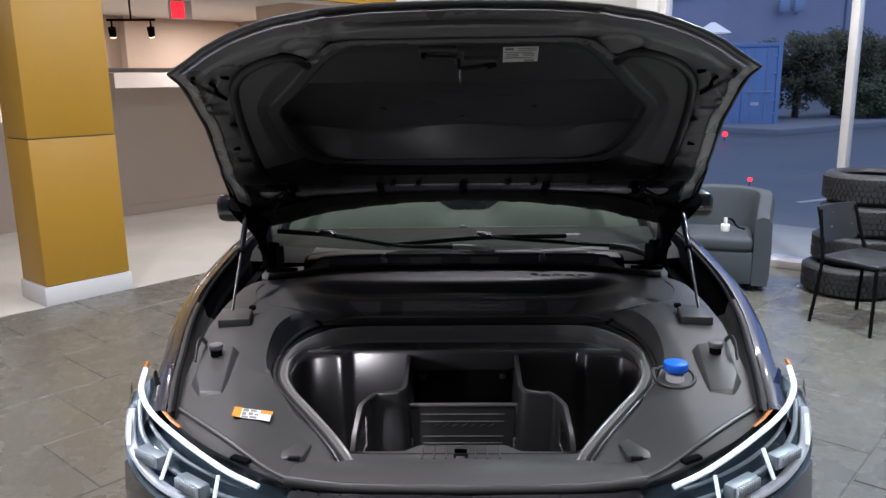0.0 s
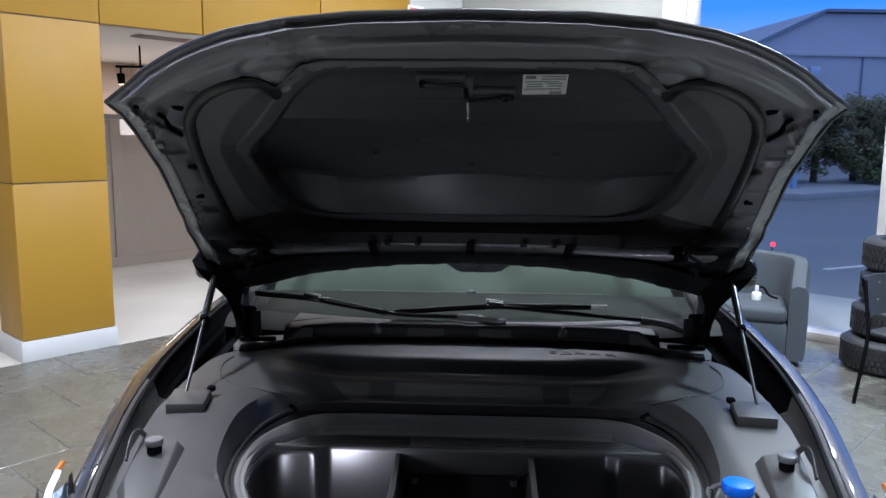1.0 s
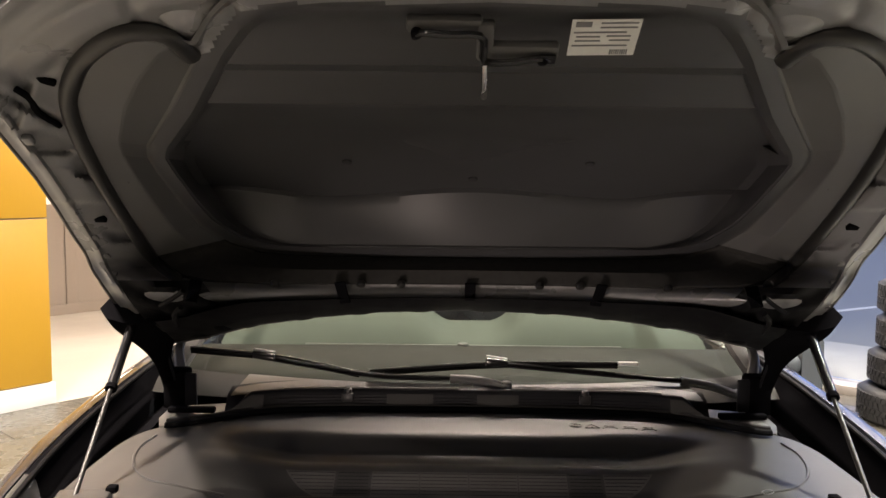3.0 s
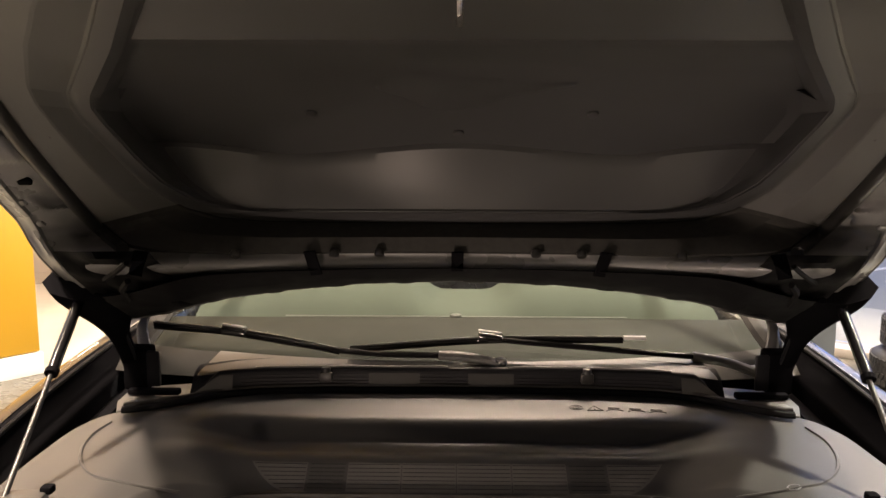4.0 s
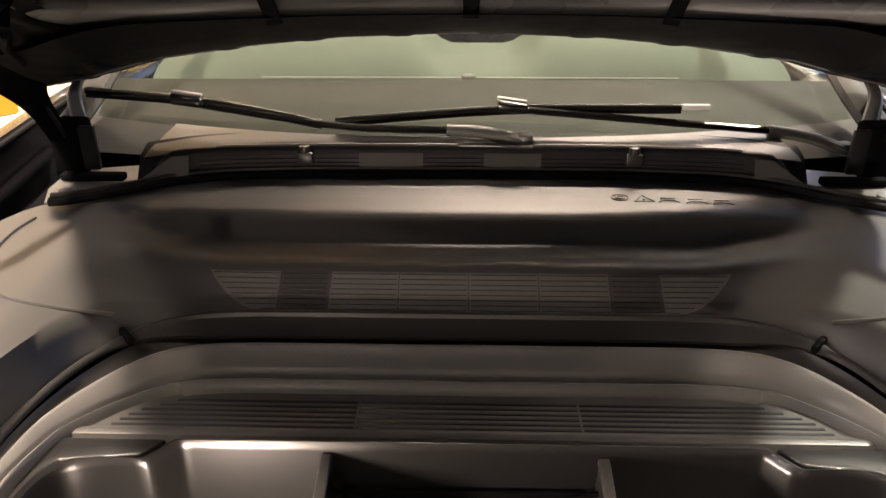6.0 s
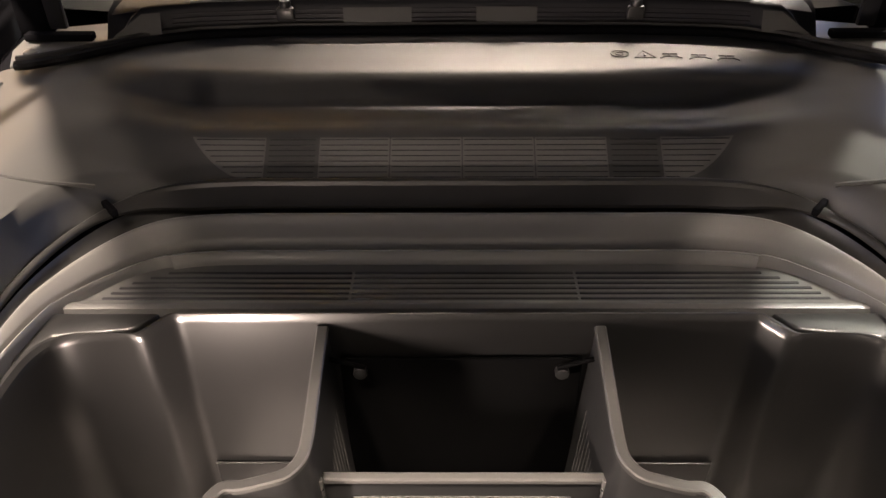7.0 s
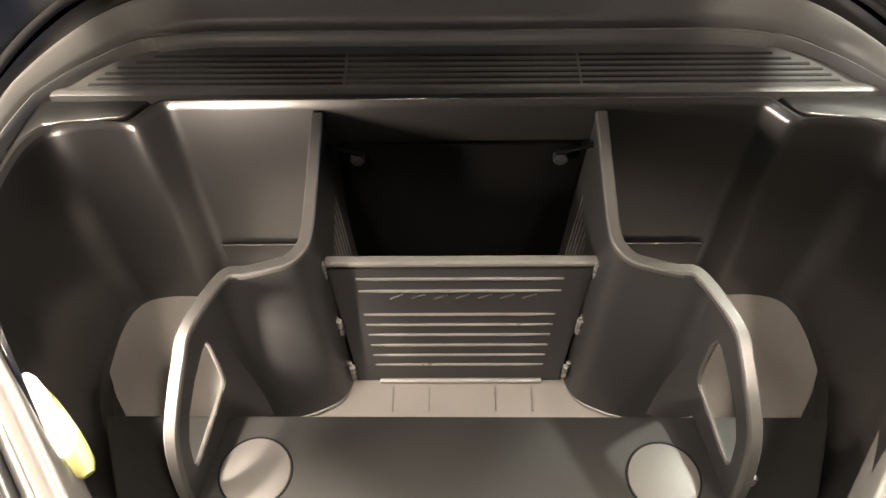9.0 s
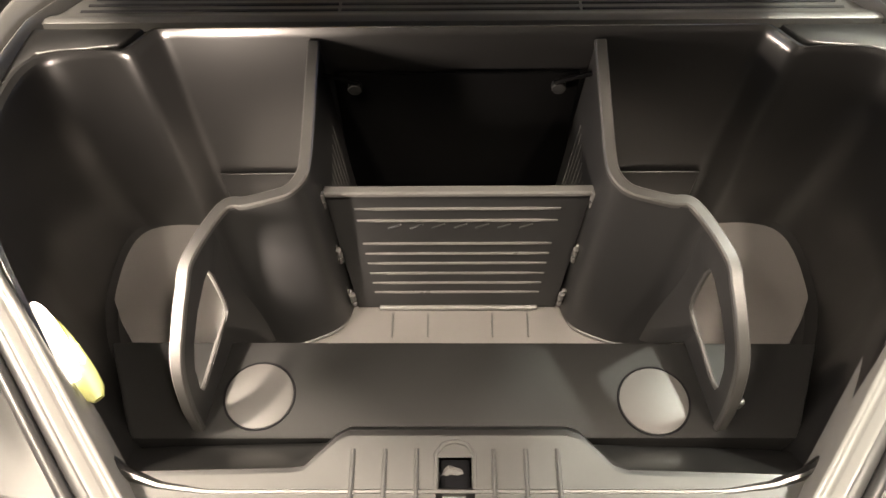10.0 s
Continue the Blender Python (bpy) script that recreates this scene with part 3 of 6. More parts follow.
# air slots behind the opening: five fields of thin bars
for x0, x1, cut in ((-0.40, -0.288, -1), (-0.286, -0.213, 2), (-0.211, -0.106, 0), (-0.106, 0.0, 0), (0.0, 0.106, 0), (0.106, 0.213, 0), (0.215, 0.288, 2), (0.290, 0.40, 1)):
    ends = []
    for k in range(9):
        a, b = x0 + 0.001, x1 - 0.001
        short = 0.100 * (1 - math.sqrt(min(1, (k + 0.2) / 8))) if abs(cut) == 1 else 0.0
        ends.append((a + short, b) if cut < 0 else (a, b - short))
    if cut != 2:
        rows = []
        for k, (a, b) in enumerate(ends):
            y = 0.290 + k * 0.0076
            rows.append([(a + (b - a) * i / 4, y, deck_z(a + (b - a) * i / 4, y) + 0.0014) for i in range(5)])
        # field coloured paler to stand for the light its bars reflect
        part("slot_field", loft(rows, closed=False), M_FIELD, deck, "slotted field of the air outlet, reflection in its colour")
    for k in range(8):
        y = 0.2938 + k * 0.0076
        a, b = max(ends[k][0], ends[k + 1][0]) + 0.002, min(ends[k][1], ends[k + 1][1]) - 0.002
        if b - a > 0.01:
            part("slot", sweep([(a, y, deck_z(a, y) + 0.0014), (b, y, deck_z(b, y) + 0.0014)], flat(0.0011, 0.0008, 0.0003)), M_COWL, deck)
# moulded pictograms: a round, a triangle and three vehicle bars
for k, (x, shape) in enumerate(((0.265, "o"), (0.305, "t"), (0.348, "b"), (0.395, "b"), (0.44, "b"))):
    y = 0.567 - 0.004 * k
    icon = bmesh.new()
    if shape == "o":
        for r in (0.015, 0.007):
            loop = [(x + r * math.cos(a), y + 0.8 * r * math.sin(a)) for a in np.linspace(0, 2 * math.pi, 17)[:-1]]
            sweep(on_deck(loop), ring(0.0012, 0.0010, 5), closed=True, bm=icon)
    elif shape == "t":
        sweep(on_deck([(x - 0.017, y - 0.011), (x + 0.017, y - 0.011), (x, y + 0.014)]), ring(0.0013, 0.0010, 5), closed=True, bm=icon)
        sweep(on_deck([(x, y - 0.005), (x, y + 0.004)]), ring(0.0022, 0.0014, 5), bm=icon)
    else:
        sweep(on_deck([(x - 0.018, y - 0.008), (x - 0.009, y - 0.002), (x + 0.009, y - 0.003), (x + 0.018, y - 0.009)]), ring(0.0013, 0.0010, 5), bm=icon)
        sweep(on_deck([(x - 0.013, y + 0.007), (x + 0.012, y + 0.006)]), ring(0.0013, 0.0010, 5), bm=icon)
        sweep(on_deck([(x - 0.002, y + 0.006), (x - 0.001, y - 0.002)]), ring(0.0012, 0.0010, 5), bm=icon)
    part("pictogram", icon, M_SEAL, deck, "dark moulded warning pictogram")
part("round_mark", sweep(on_deck([(0.585 + 0.011 * math.cos(a), 0.195 + 0.009 * math.sin(a)) for a in np.linspace(0, 2 * math.pi, 17)[:-1]]), ring(0.0013, 0.0013, 5), closed=True), M_INK, deck)

# front boot tub: walls, floor, front shelf
T_HALF = [(0, 0.030), (0.30, 0.030), (0.346, 0.030), (0.351, 0.029), (0.355, 0.026), (0.359, 0.021), (0.376, 0.000), (0.380, -0.003), (0.385, -0.005), (0.400, -0.003), (0.440, -0.002), (0.473, -0.009), (0.489, -0.022), (0.500, -0.046), (0.506, -0.095), (0.504, -0.15), (0.487, -0.205), (0.456, -0.26), (0.428, -0.301), (0.374, -0.385), (0.317, -0.470), (0.10, -0.470), (0, -0.470)]
tub_c = (0, -0.19)
for _ in range(2):
    # cut the corners so that the walls bend in curves
    cut = [T_HALF[0]]
    for (ax, ay), (bx, by) in zip(T_HALF, T_HALF[1:]):
        cut += [(ax * 0.75 + bx * 0.25, ay * 0.75 + by * 0.25), (ax * 0.25 + bx * 0.75, ay * 0.25 + by * 0.75)]
    T_HALF = cut + [T_HALF[-1]]
tub_poly = mirror(T_HALF)
TN = 560
top_loop = polar(tub_poly, tub_c, TN)


def tub_top(x, y):
    return interp(y, [-0.47, -0.40, -0.30, -0.2, -0.1, 0.03], [0.765, 0.800, 0.826, 0.842, 0.850, 0.855])


def tub_ring(scale, z, lift=0.0):
    out = []
    for x, y in top_loop:
        out.append((tub_c[0] + (x - tub_c[0]) * scale, tub_c[1] + (y - tub_c[1]) * scale, tub_top(x, y) + lift if z is None else z))
    return out


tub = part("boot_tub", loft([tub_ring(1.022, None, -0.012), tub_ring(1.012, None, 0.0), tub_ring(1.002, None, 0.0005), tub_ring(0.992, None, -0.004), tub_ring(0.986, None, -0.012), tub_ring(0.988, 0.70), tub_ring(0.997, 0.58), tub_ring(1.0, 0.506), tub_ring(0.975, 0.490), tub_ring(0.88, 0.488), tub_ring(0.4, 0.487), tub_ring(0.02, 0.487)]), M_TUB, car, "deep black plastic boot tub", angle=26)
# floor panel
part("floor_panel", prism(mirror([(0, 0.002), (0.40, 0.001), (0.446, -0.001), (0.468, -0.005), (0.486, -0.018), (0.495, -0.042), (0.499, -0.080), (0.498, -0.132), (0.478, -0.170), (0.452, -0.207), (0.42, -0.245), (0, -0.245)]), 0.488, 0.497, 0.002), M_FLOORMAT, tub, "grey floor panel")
for x in (-0.095, -0.045, 0.045, 0.095):
    part("floor_rib", box(x, -0.176, 0.4975, 0.0022, 0.035, 0.003), M_DECK, tub)
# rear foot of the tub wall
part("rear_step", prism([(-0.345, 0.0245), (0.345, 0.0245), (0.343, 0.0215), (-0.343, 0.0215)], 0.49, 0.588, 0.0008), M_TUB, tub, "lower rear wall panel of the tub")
# shelf across the front with two round hollows
def shelf():
    yb, yf, z = -0.255, -0.378, 0.622
    return prism([(-0.428, yb), (0.430, yb - 0.004), (0.380, yf), (-0.380, yf)], 0.49, z, 0.006)


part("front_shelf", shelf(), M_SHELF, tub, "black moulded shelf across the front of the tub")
for sx in (-1, 1):
    cx, cy = (-0.2365, -0.326) if sx < 0 else (0.222, -0.333)
    bm = cyl(cx, cy, 0.6218, 0.0395, 0.003, 48, 0.0006)
    dish = part("cup_recess", bm, M_CUP, tub, "round pale pad in the cup recess")
    part("cup_rim", sweep([(cx + 0.0415 * math.cos(a), cy + 0.0415 * math.sin(a), 0.6222) for a in np.linspace(0, 2 * math.pi, 49)[:-1]], ring(0.0010, 0.0010, 6), closed=True), M_BLACK, dish)
    part("shelf_stud", cyl(sx * 0.316, -0.338, 0.629, 0.006, 0.014, 12, 0.002), M_EDGE, tub)
# riser and front plate with ribs and the latch slot
PL = [(-0.40, -0.456), (-0.33, -0.452), (-0.152, -0.448), (-0.116, -0.412), (0.106, -0.412), (0.142, -0.450), (0.33, -0.456), (0.40, -0.460)]
back = even([(x, y, 0.758) for x, y in PL], 60)
rows = [[(p.x * 0.985, p.y + 0.066 if abs(p.x) > 0.15 else -0.385, 0.622) for p in back], [(p.x, p.y + 0.006, 0.750) for p in back], [(p.x, p.y, 0.7585) for p in back], [(p.x, p.y - 0.006, 0.759) for p in back]]
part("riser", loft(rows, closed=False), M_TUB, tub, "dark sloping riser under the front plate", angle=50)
SLOT = (-0.027, 0.009, -0.505, -0.424)


def plate():
    xs = sorted(set([round(v, 4) for v in np.linspace(-0.40, 0.40, 81)] + [SLOT[0], SLOT[1]]))
    bm = bmesh.new()
    bxs, bys = [p.x for p in back], [p.y for p in back]
    grid = {}
    fr = [0, 0.08, 0.16, 0.30, 0.45, 0.62, 0.78, 0.9, 1.0]
    for i, x in enumerate(xs):
        y1 = interp(x, bxs, bys) - 0.006
        y0 = interp(abs(x), [0, 0.2, 0.33, 0.40], [-0.688, -0.684, -0.676, -0.668])
        for j, f in enumerate(fr):
            y = y1 + (y0 - y1) * f
            z = interp(y, [-0.70, -0.66, -0.62, -0.55, -0.50, -0.41], [0.792, 0.803, 0.806, 0.786, 0.766, 0.759])
            grid[i, j] = bm.verts.new((x, y, z))
    for i in range(len(xs) - 1):
        for j in range(len(fr) - 1):
            mx = (xs[i] + xs[i + 1]) / 2
            if SLOT[0] < mx < SLOT[1] and 1 <= j <= 2:
                continue
            bm.faces.new((grid[i, j], grid[i + 1, j], grid[i + 1, j + 1], grid[i, j + 1]))
    low = {}
    n = len(xs)
    for i in range(n):
        v = grid[i, len(fr) - 1]
        low[i] = bm.verts.new((v.co.x, v.co.y - 0.004, v.co.z - 0.022))
    for i in range(n - 1):
        bm.faces.new((grid[i, len(fr) - 1], grid[i + 1, len(fr) - 1], low[i + 1], low[i]))
    return bm


front = part("front_plate", plate(), M_DECK, car, "black moulded lock panel", angle=45)
part("slot_rim", sweep([(x, y, 0.7605 + max(0, (-0.43 - y)) * 0.05) for x, y in ((-0.027, -0.470), (-0.027, -0.436), (-0.020, -0.427), (-0.009, -0.424), (0.002, -0.427), (0.009, -0.436), (0.009, -0.470))], ring(0.0025, 0.002, 6)), M_DECK, front)
for x in (-0.105, -0.075, -0.045, 0.027, 0.057, 0.087):
    part("plate_rib", sweep([(x, -0.432, 0.7600), (x, -0.44, 0.7615), (x, -0.50, 0.7672), (x, -0.515, 0.7725)], flat(0.004, 0.003, 0.0015)), M_DECK, front)
latch = part("latch", box(-0.009, -0.462, 0.735, 0.030, 0.05, 0.03, 0.004), M_BLACK, car, "steel bonnet latch in its slot")
part("latch_bolt", sweep([(-0.025, -0.455, 0.742), (-0.014, -0.448, 0.749), (-0.004, -0.450, 0.746), (0.006, -0.458, 0.741)], ring(0.005, 0.005, 8)), M_EDGE, latch)
part("latch_spring", cyl(-0.010, -0.476, 0.752, 0.007, 0.022, 12, 0.001, turn=Matrix.Rotation(radians(90), 4, "Y")), M_EDGE, latch)

nose_line = [(x, interp(abs(x), [0, 0.2, 0.33, 0.40], [-0.688, -0.684, -0.676, -0.664]) - 0.002, 0.790 + 0.008 * sstep(abs(x), 0.25, 0.40)) for x in np.linspace(-0.405, 0.405, 50)]
part("nose_lip", sweep(nose_line, ring(0.013, 0.014, 10)), M_DECK, car, "smooth grey lip along the nose")
# slotted ledge behind the tub
ledge_y = [(0.175, 0.838), (0.150, 0.842), (0.126, 0.842), (0.072, 0.843), (0.066, 0.8445), (0.060, 0.8485), (0.054, 0.8498), (0.048, 0.848), (0.044, 0.838)]
rows = []
for y, z in ledge_y:
    f = sstep(y, 0.05, 0.20)
    half = interp(y, [0.04, 0.08, 0.12, 0.15, 0.17], [0.490, 0.498, 0.490, 0.450, 0.40])
    rows.append([(half * k / 30, y, z) for k in range(-30, 31)])
ledge = part("slotted_ledge", loft(rows, closed=False), M_DECK, car, "black slotted ledge behind the tub", angle=50)
for k in range(6):
    y = 0.073 + k * 0.0105
    half = interp(y, [0.07, 0.10, 0.126], [0.456, 0.435, 0.385])
    for x0, x1, m in ((-half, -0.145, M_COWL), (-0.142, 0.142, M_DIV), (0.145, half, M_COWL)):
        part("ledge_slot", box((x0 + x1) / 2, y, 0.8432 + (0.073 - y) * 0.02, x1 - x0, 0.0042, 0.0022, 0.0006, 1), m, ledge)
# flat shoulders beside the ledge
for sx in (-1, 1):
    part("shoulder", prism([(sx * 0.37, 0.040), (sx * 0.50, 0.040), (sx * 0.520, 0.0), (sx * 0.518, -0.06), (sx * 0.484, -0.002), (sx * 0.392, 0.010)], 0.80, 0.849, 0.004), M_TUB, car)
# tub lamp
lens = part("tub_lamp", sweep(smooth_path([(-0.426, -0.306, 0.806), (-0.390, -0.347, 0.787), (-0.354, -0.384, 0.768)], 0.006), lambda s: [(a * (0.35 + 0.65 * math.sin(math.pi * min(1, max(0, s))) ** 0.5), b) for a, b in ring(0.017, 0.007, 12)]), M_LAMPRIM, car, "lit tub lamp with a pale green rim")
part("lamp_lens", sweep(smooth_path([(-0.4225, -0.304, 0.812), (-0.394, -0.343, 0.796), (-0.374, -0.372, 0.784)], 0.006), lambda s: [(a * (0.4 + 0.6 * math.sin(math.pi * min(1, max(0, s))) ** 0.5), b) for a, b in ring(0.012, 0.006, 12)]), M_LED, lens, "glowing white lens")

# brackets, bump stops, cap, label on the cover
for sx in (-1, 1):
    low = [(0.640, -0.150), (0.752, -0.120), (0.735, -0.335), (0.690, -0.392), (0.622, -0.385)]
    top = [(0.655, -0.170, 0.944), (0.742, -0.148, 0.950), (0.722, -0.300, 0.912), (0.690, -0.372, 0.892), (0.636, -0.362, 0.888)]
    bm = bmesh.new()
    lo = [bm.verts.new((sx * x, y, deck_z(x, y) - 0.012)) for x, y in low]
    hi = [bm.verts.new((sx * x, y, z)) for x, y, z in top]
    bm.faces.new(lo)
    bm.faces.new(hi)
    for i in range(5):
        bm.faces.new((lo[i], lo[(i + 1) % 5], hi[(i + 1) % 5], hi[i]))
    bmesh.ops.recalc_face_normals(bm, faces=bm.faces)
    bmesh.ops.bevel(bm, geom=bm.edges[:], offset=0.003, segments=2, affect="EDGES", profile=0.5)
    bracket = part("bracket", bm, M_DECK, car, "moulded wedge bracket with a rubber stop")
    part("rubber_stop", cyl(sx * 0.692, -0.212, 0.957, 0.020, 0.016, 20, 0.004), M_WING, bracket, "round rubber stop")
    part("stop_neck", cyl(sx * 0.692, -0.212, 0.943, 0.016, 0.022, 16), M_BLACK, bracket)
    for u0, u1, h in ((0.738, 0.742, 0.966),):
        part("guard", sweep(smooth_path([(sx * u0, -0.160, h - 0.022), (sx * u1, -0.180, h - 0.004), (sx * u1, -0.212, h - 0.006), (sx * u0, -0.252, h - 0.040)], 0.008), flat(0.005, 0.012, 0.002)), M_DECK, bracket)
    blk = part("strut_foot", prism([(sx * 0.655, 0.000), (sx * 0.748, -0.012), (sx * 0.772, 0.11), (sx * 0.675, 0.118)], 0.940, 0.971, 0.004), M_DECK, car, "black strut foot block")
    part("peg", box(sx * 0.674, 0.112, 0.972, 0.020, 0.020, 0.014, 0.004), M_BLACK, blk)
    part("bump_stop", prism([(sx * 0.372, -0.500), (sx * 0.400, -0.470), (sx * 0.450, -0.468), (sx * 0.470, -0.515), (sx * 0.435, -0.580), (sx * 0.382, -0.572)], 0.77, 0.810, 0.012), M_DECK, car, "low moulded bump stop")
    part("stop_slot", box(sx * 0.405, -0.571, 0.804, 0.030, 0.010, 0.012, 0.003), M_COWL, car)
tank = part("coolant_tank", cyl(0.560, -0.303, 0.868, 0.024, 0.085, 24, 0.003), M_TANK, car, "milky coolant filler neck with a blue cap")
part("cap", cyl(0.561, -0.300, 0.928, 0.032, 0.024, 28, 0.005), M_BLUE, tank, "blue screw cap")
part("filler_hole", sweep([(0.560 + 0.054 * math.cos(a), -0.290 + 0.060 * math.sin(a), deck_z(0.56, -0.29 + 0.06 * math.sin(a)) + 0.002) for a in np.linspace(0, 2 * math.pi, 33)[:-1]], ring(0.005, 0.004, 6), closed=True), M_DECK, car)
part("filler_well", cyl(0.562, -0.290, 0.8735, 0.050, 0.014, 28), M_BLACK, car)
way = [(-0.583, -0.455), (-0.543, -0.459), (-0.515, -0.462), (-0.478, -0.466)]
across = Vector((0.09, 0.006, deck_z(-0.485, -0.455) - deck_z(-0.575, -0.461))).normalized()
along = Vector((0.0, 0.03, deck_z(-0.53, -0.443) - deck_z(-0.53, -0.473))).normalized()
upward = across.cross(along).normalized()
along = upward.cross(across)
ALT = Matrix(((across.x, along.x, upward.x, -0.530), (across.y, along.y, upward.y, -0.458), (across.z, along.z, upward.z, deck_z(-0.53, -0.458) + 0.003), (0, 0, 0, 1)))
label = part("warning_label", box(0, 0, 0, 0.092, 0.036, 0.001), M_PAPER, car, "small orange and white warning label", where=ALT)
part("label_band", box(-0.038, 0, 0.001, 0.020, 0.036, 0.001), M_ORANGE, label)
part("label_band", box(0.033, 0.013, 0.001, 0.030, 0.013, 0.001), M_ORANGE, label)
for k, (x, y, wd, ht) in enumerate(((-0.018, 0.011, 0.014, 0.010), (0.001, 0.012, 0.016, 0.007), (-0.020, -0.003, 0.010, 0.012), (-0.004, 0.000, 0.012, 0.010), (0.010, -0.001, 0.010, 0.006), (-0.016, -0.014, 0.016, 0.005), (0.004, -0.012, 0.018, 0.007))):
    part("label_print", box(x, y, 0.001, wd, ht, 0.001), M_INK, label)

# cowl: rubber lip, grille face, top flange
def cowl_y(x):
    return interp(abs(x), [0, 0.3, 0.45, 0.55, 0.62, 0.70, 0.74], [0.664, 0.660, 0.648, 0.628, 0.595, 0.560, 0.555])


lip = []
for x in np.linspace(-0.722, 0.722, 75):
    end = sstep(abs(x), 0.46, 0.70)
    lip.append((x, cowl_y(x) - 0.004 - 0.040 * end, deck_z(x, cowl_y(x)) + 0.005 + 0.004 * end))
seal_lip = part("cowl_seal", sweep(lip, ring(0.0105, 0.008, 8)), M_RUBBER, car, "black rubber lip in front of the cowl")
part("seal_bead", sweep([(x, y + 0.010, z + 0.008) for x, y, z in lip], ring(0.0055, 0.005, 8)), M_SEAL, seal_lip, "smooth grey bead on the rubber lip")
xs = np.linspace(-0.615, 0.615, 75)
rows = []
for f, dy, z in ((0, 0.004, 0.955), (1, 0.010, 0.985), (2, 0.014, 1.006), (3, 0.017, 1.012), (4, 0.022, 1.014), (5, 0.030, 1.014), (6, 0.034, 1.006), (7, 0.075, 1.000), (8, 0.12, 1.012)):
    rows.append([(x, cowl_y(x) + dy - 0.01 * sstep(abs(x), 0.5, 0.6), max(0.950, z - 0.062 * sstep(abs(x), 0.545, 0.615) * (f < 7))) for x in xs])
cowl = part("cowl", loft(rows, closed=False), M_COWL, car, "black plastic cowl below the windscreen", angle=50)
for k in range(5):
    part("cowl_slat", sweep([(x, cowl_y(x) + 0.004 + 0.0025 * k, 0.966 + k * 0.0078) for x in np.linspace(-0.50, 0.50, 40)], flat(0.003, 0.0045, 0.001)), M_COWL, cowl)
for x0, x1 in ((-0.205, -0.085), (0.028, 0.135)):
    part("cowl_block", loft([[(x, cowl_y(x) + dy, z) for x in np.linspace(x0, x1, 12)] for dy, z in ((-0.002, 0.962), (0.006, 0.990), (0.010, 1.004))], closed=False), M_SEAL, cowl, "plain grey block between the cowl grilles")
for sx in (-1, 1):
    part("cowl_end", loft([[(sx * x, cowl_y(x) + dy - 0.008, z - drop) for x, drop in ((0.515, 0.0), (0.545, 0.0), (0.590, 0.030), (0.615, 0.050))] for dy, z in ((-0.006, 0.958), (0.004, 0.990), (0.010, 1.008))], closed=False), M_SEAL, cowl, "plain sloping end of the cowl")
# thin silver strips draw the glint along the cowl's top edge
for x0, x1 in ((-0.47, -0.02), (0.12, 0.50)):
    part("cowl_glint", sweep([(x, cowl_y(x) + 0.026, 1.0150) for x in np.linspace(x0, x1, 24)], ring(0.004, 0.003, 6)), M_SILVER, cowl, "silver strip drawn as the glint on the cowl edge")
for x in (-0.305, 0.305):
    bm = box(x, 0.664, 0.996, 0.030, 0.012, 0.024, 0.004)
    cyl(x, 0.668, 1.012, 0.010, 0.014, 14, 0.003, bm=bm)
    part("cowl_clip", bm, M_SEAL, cowl, "dull grey clip")
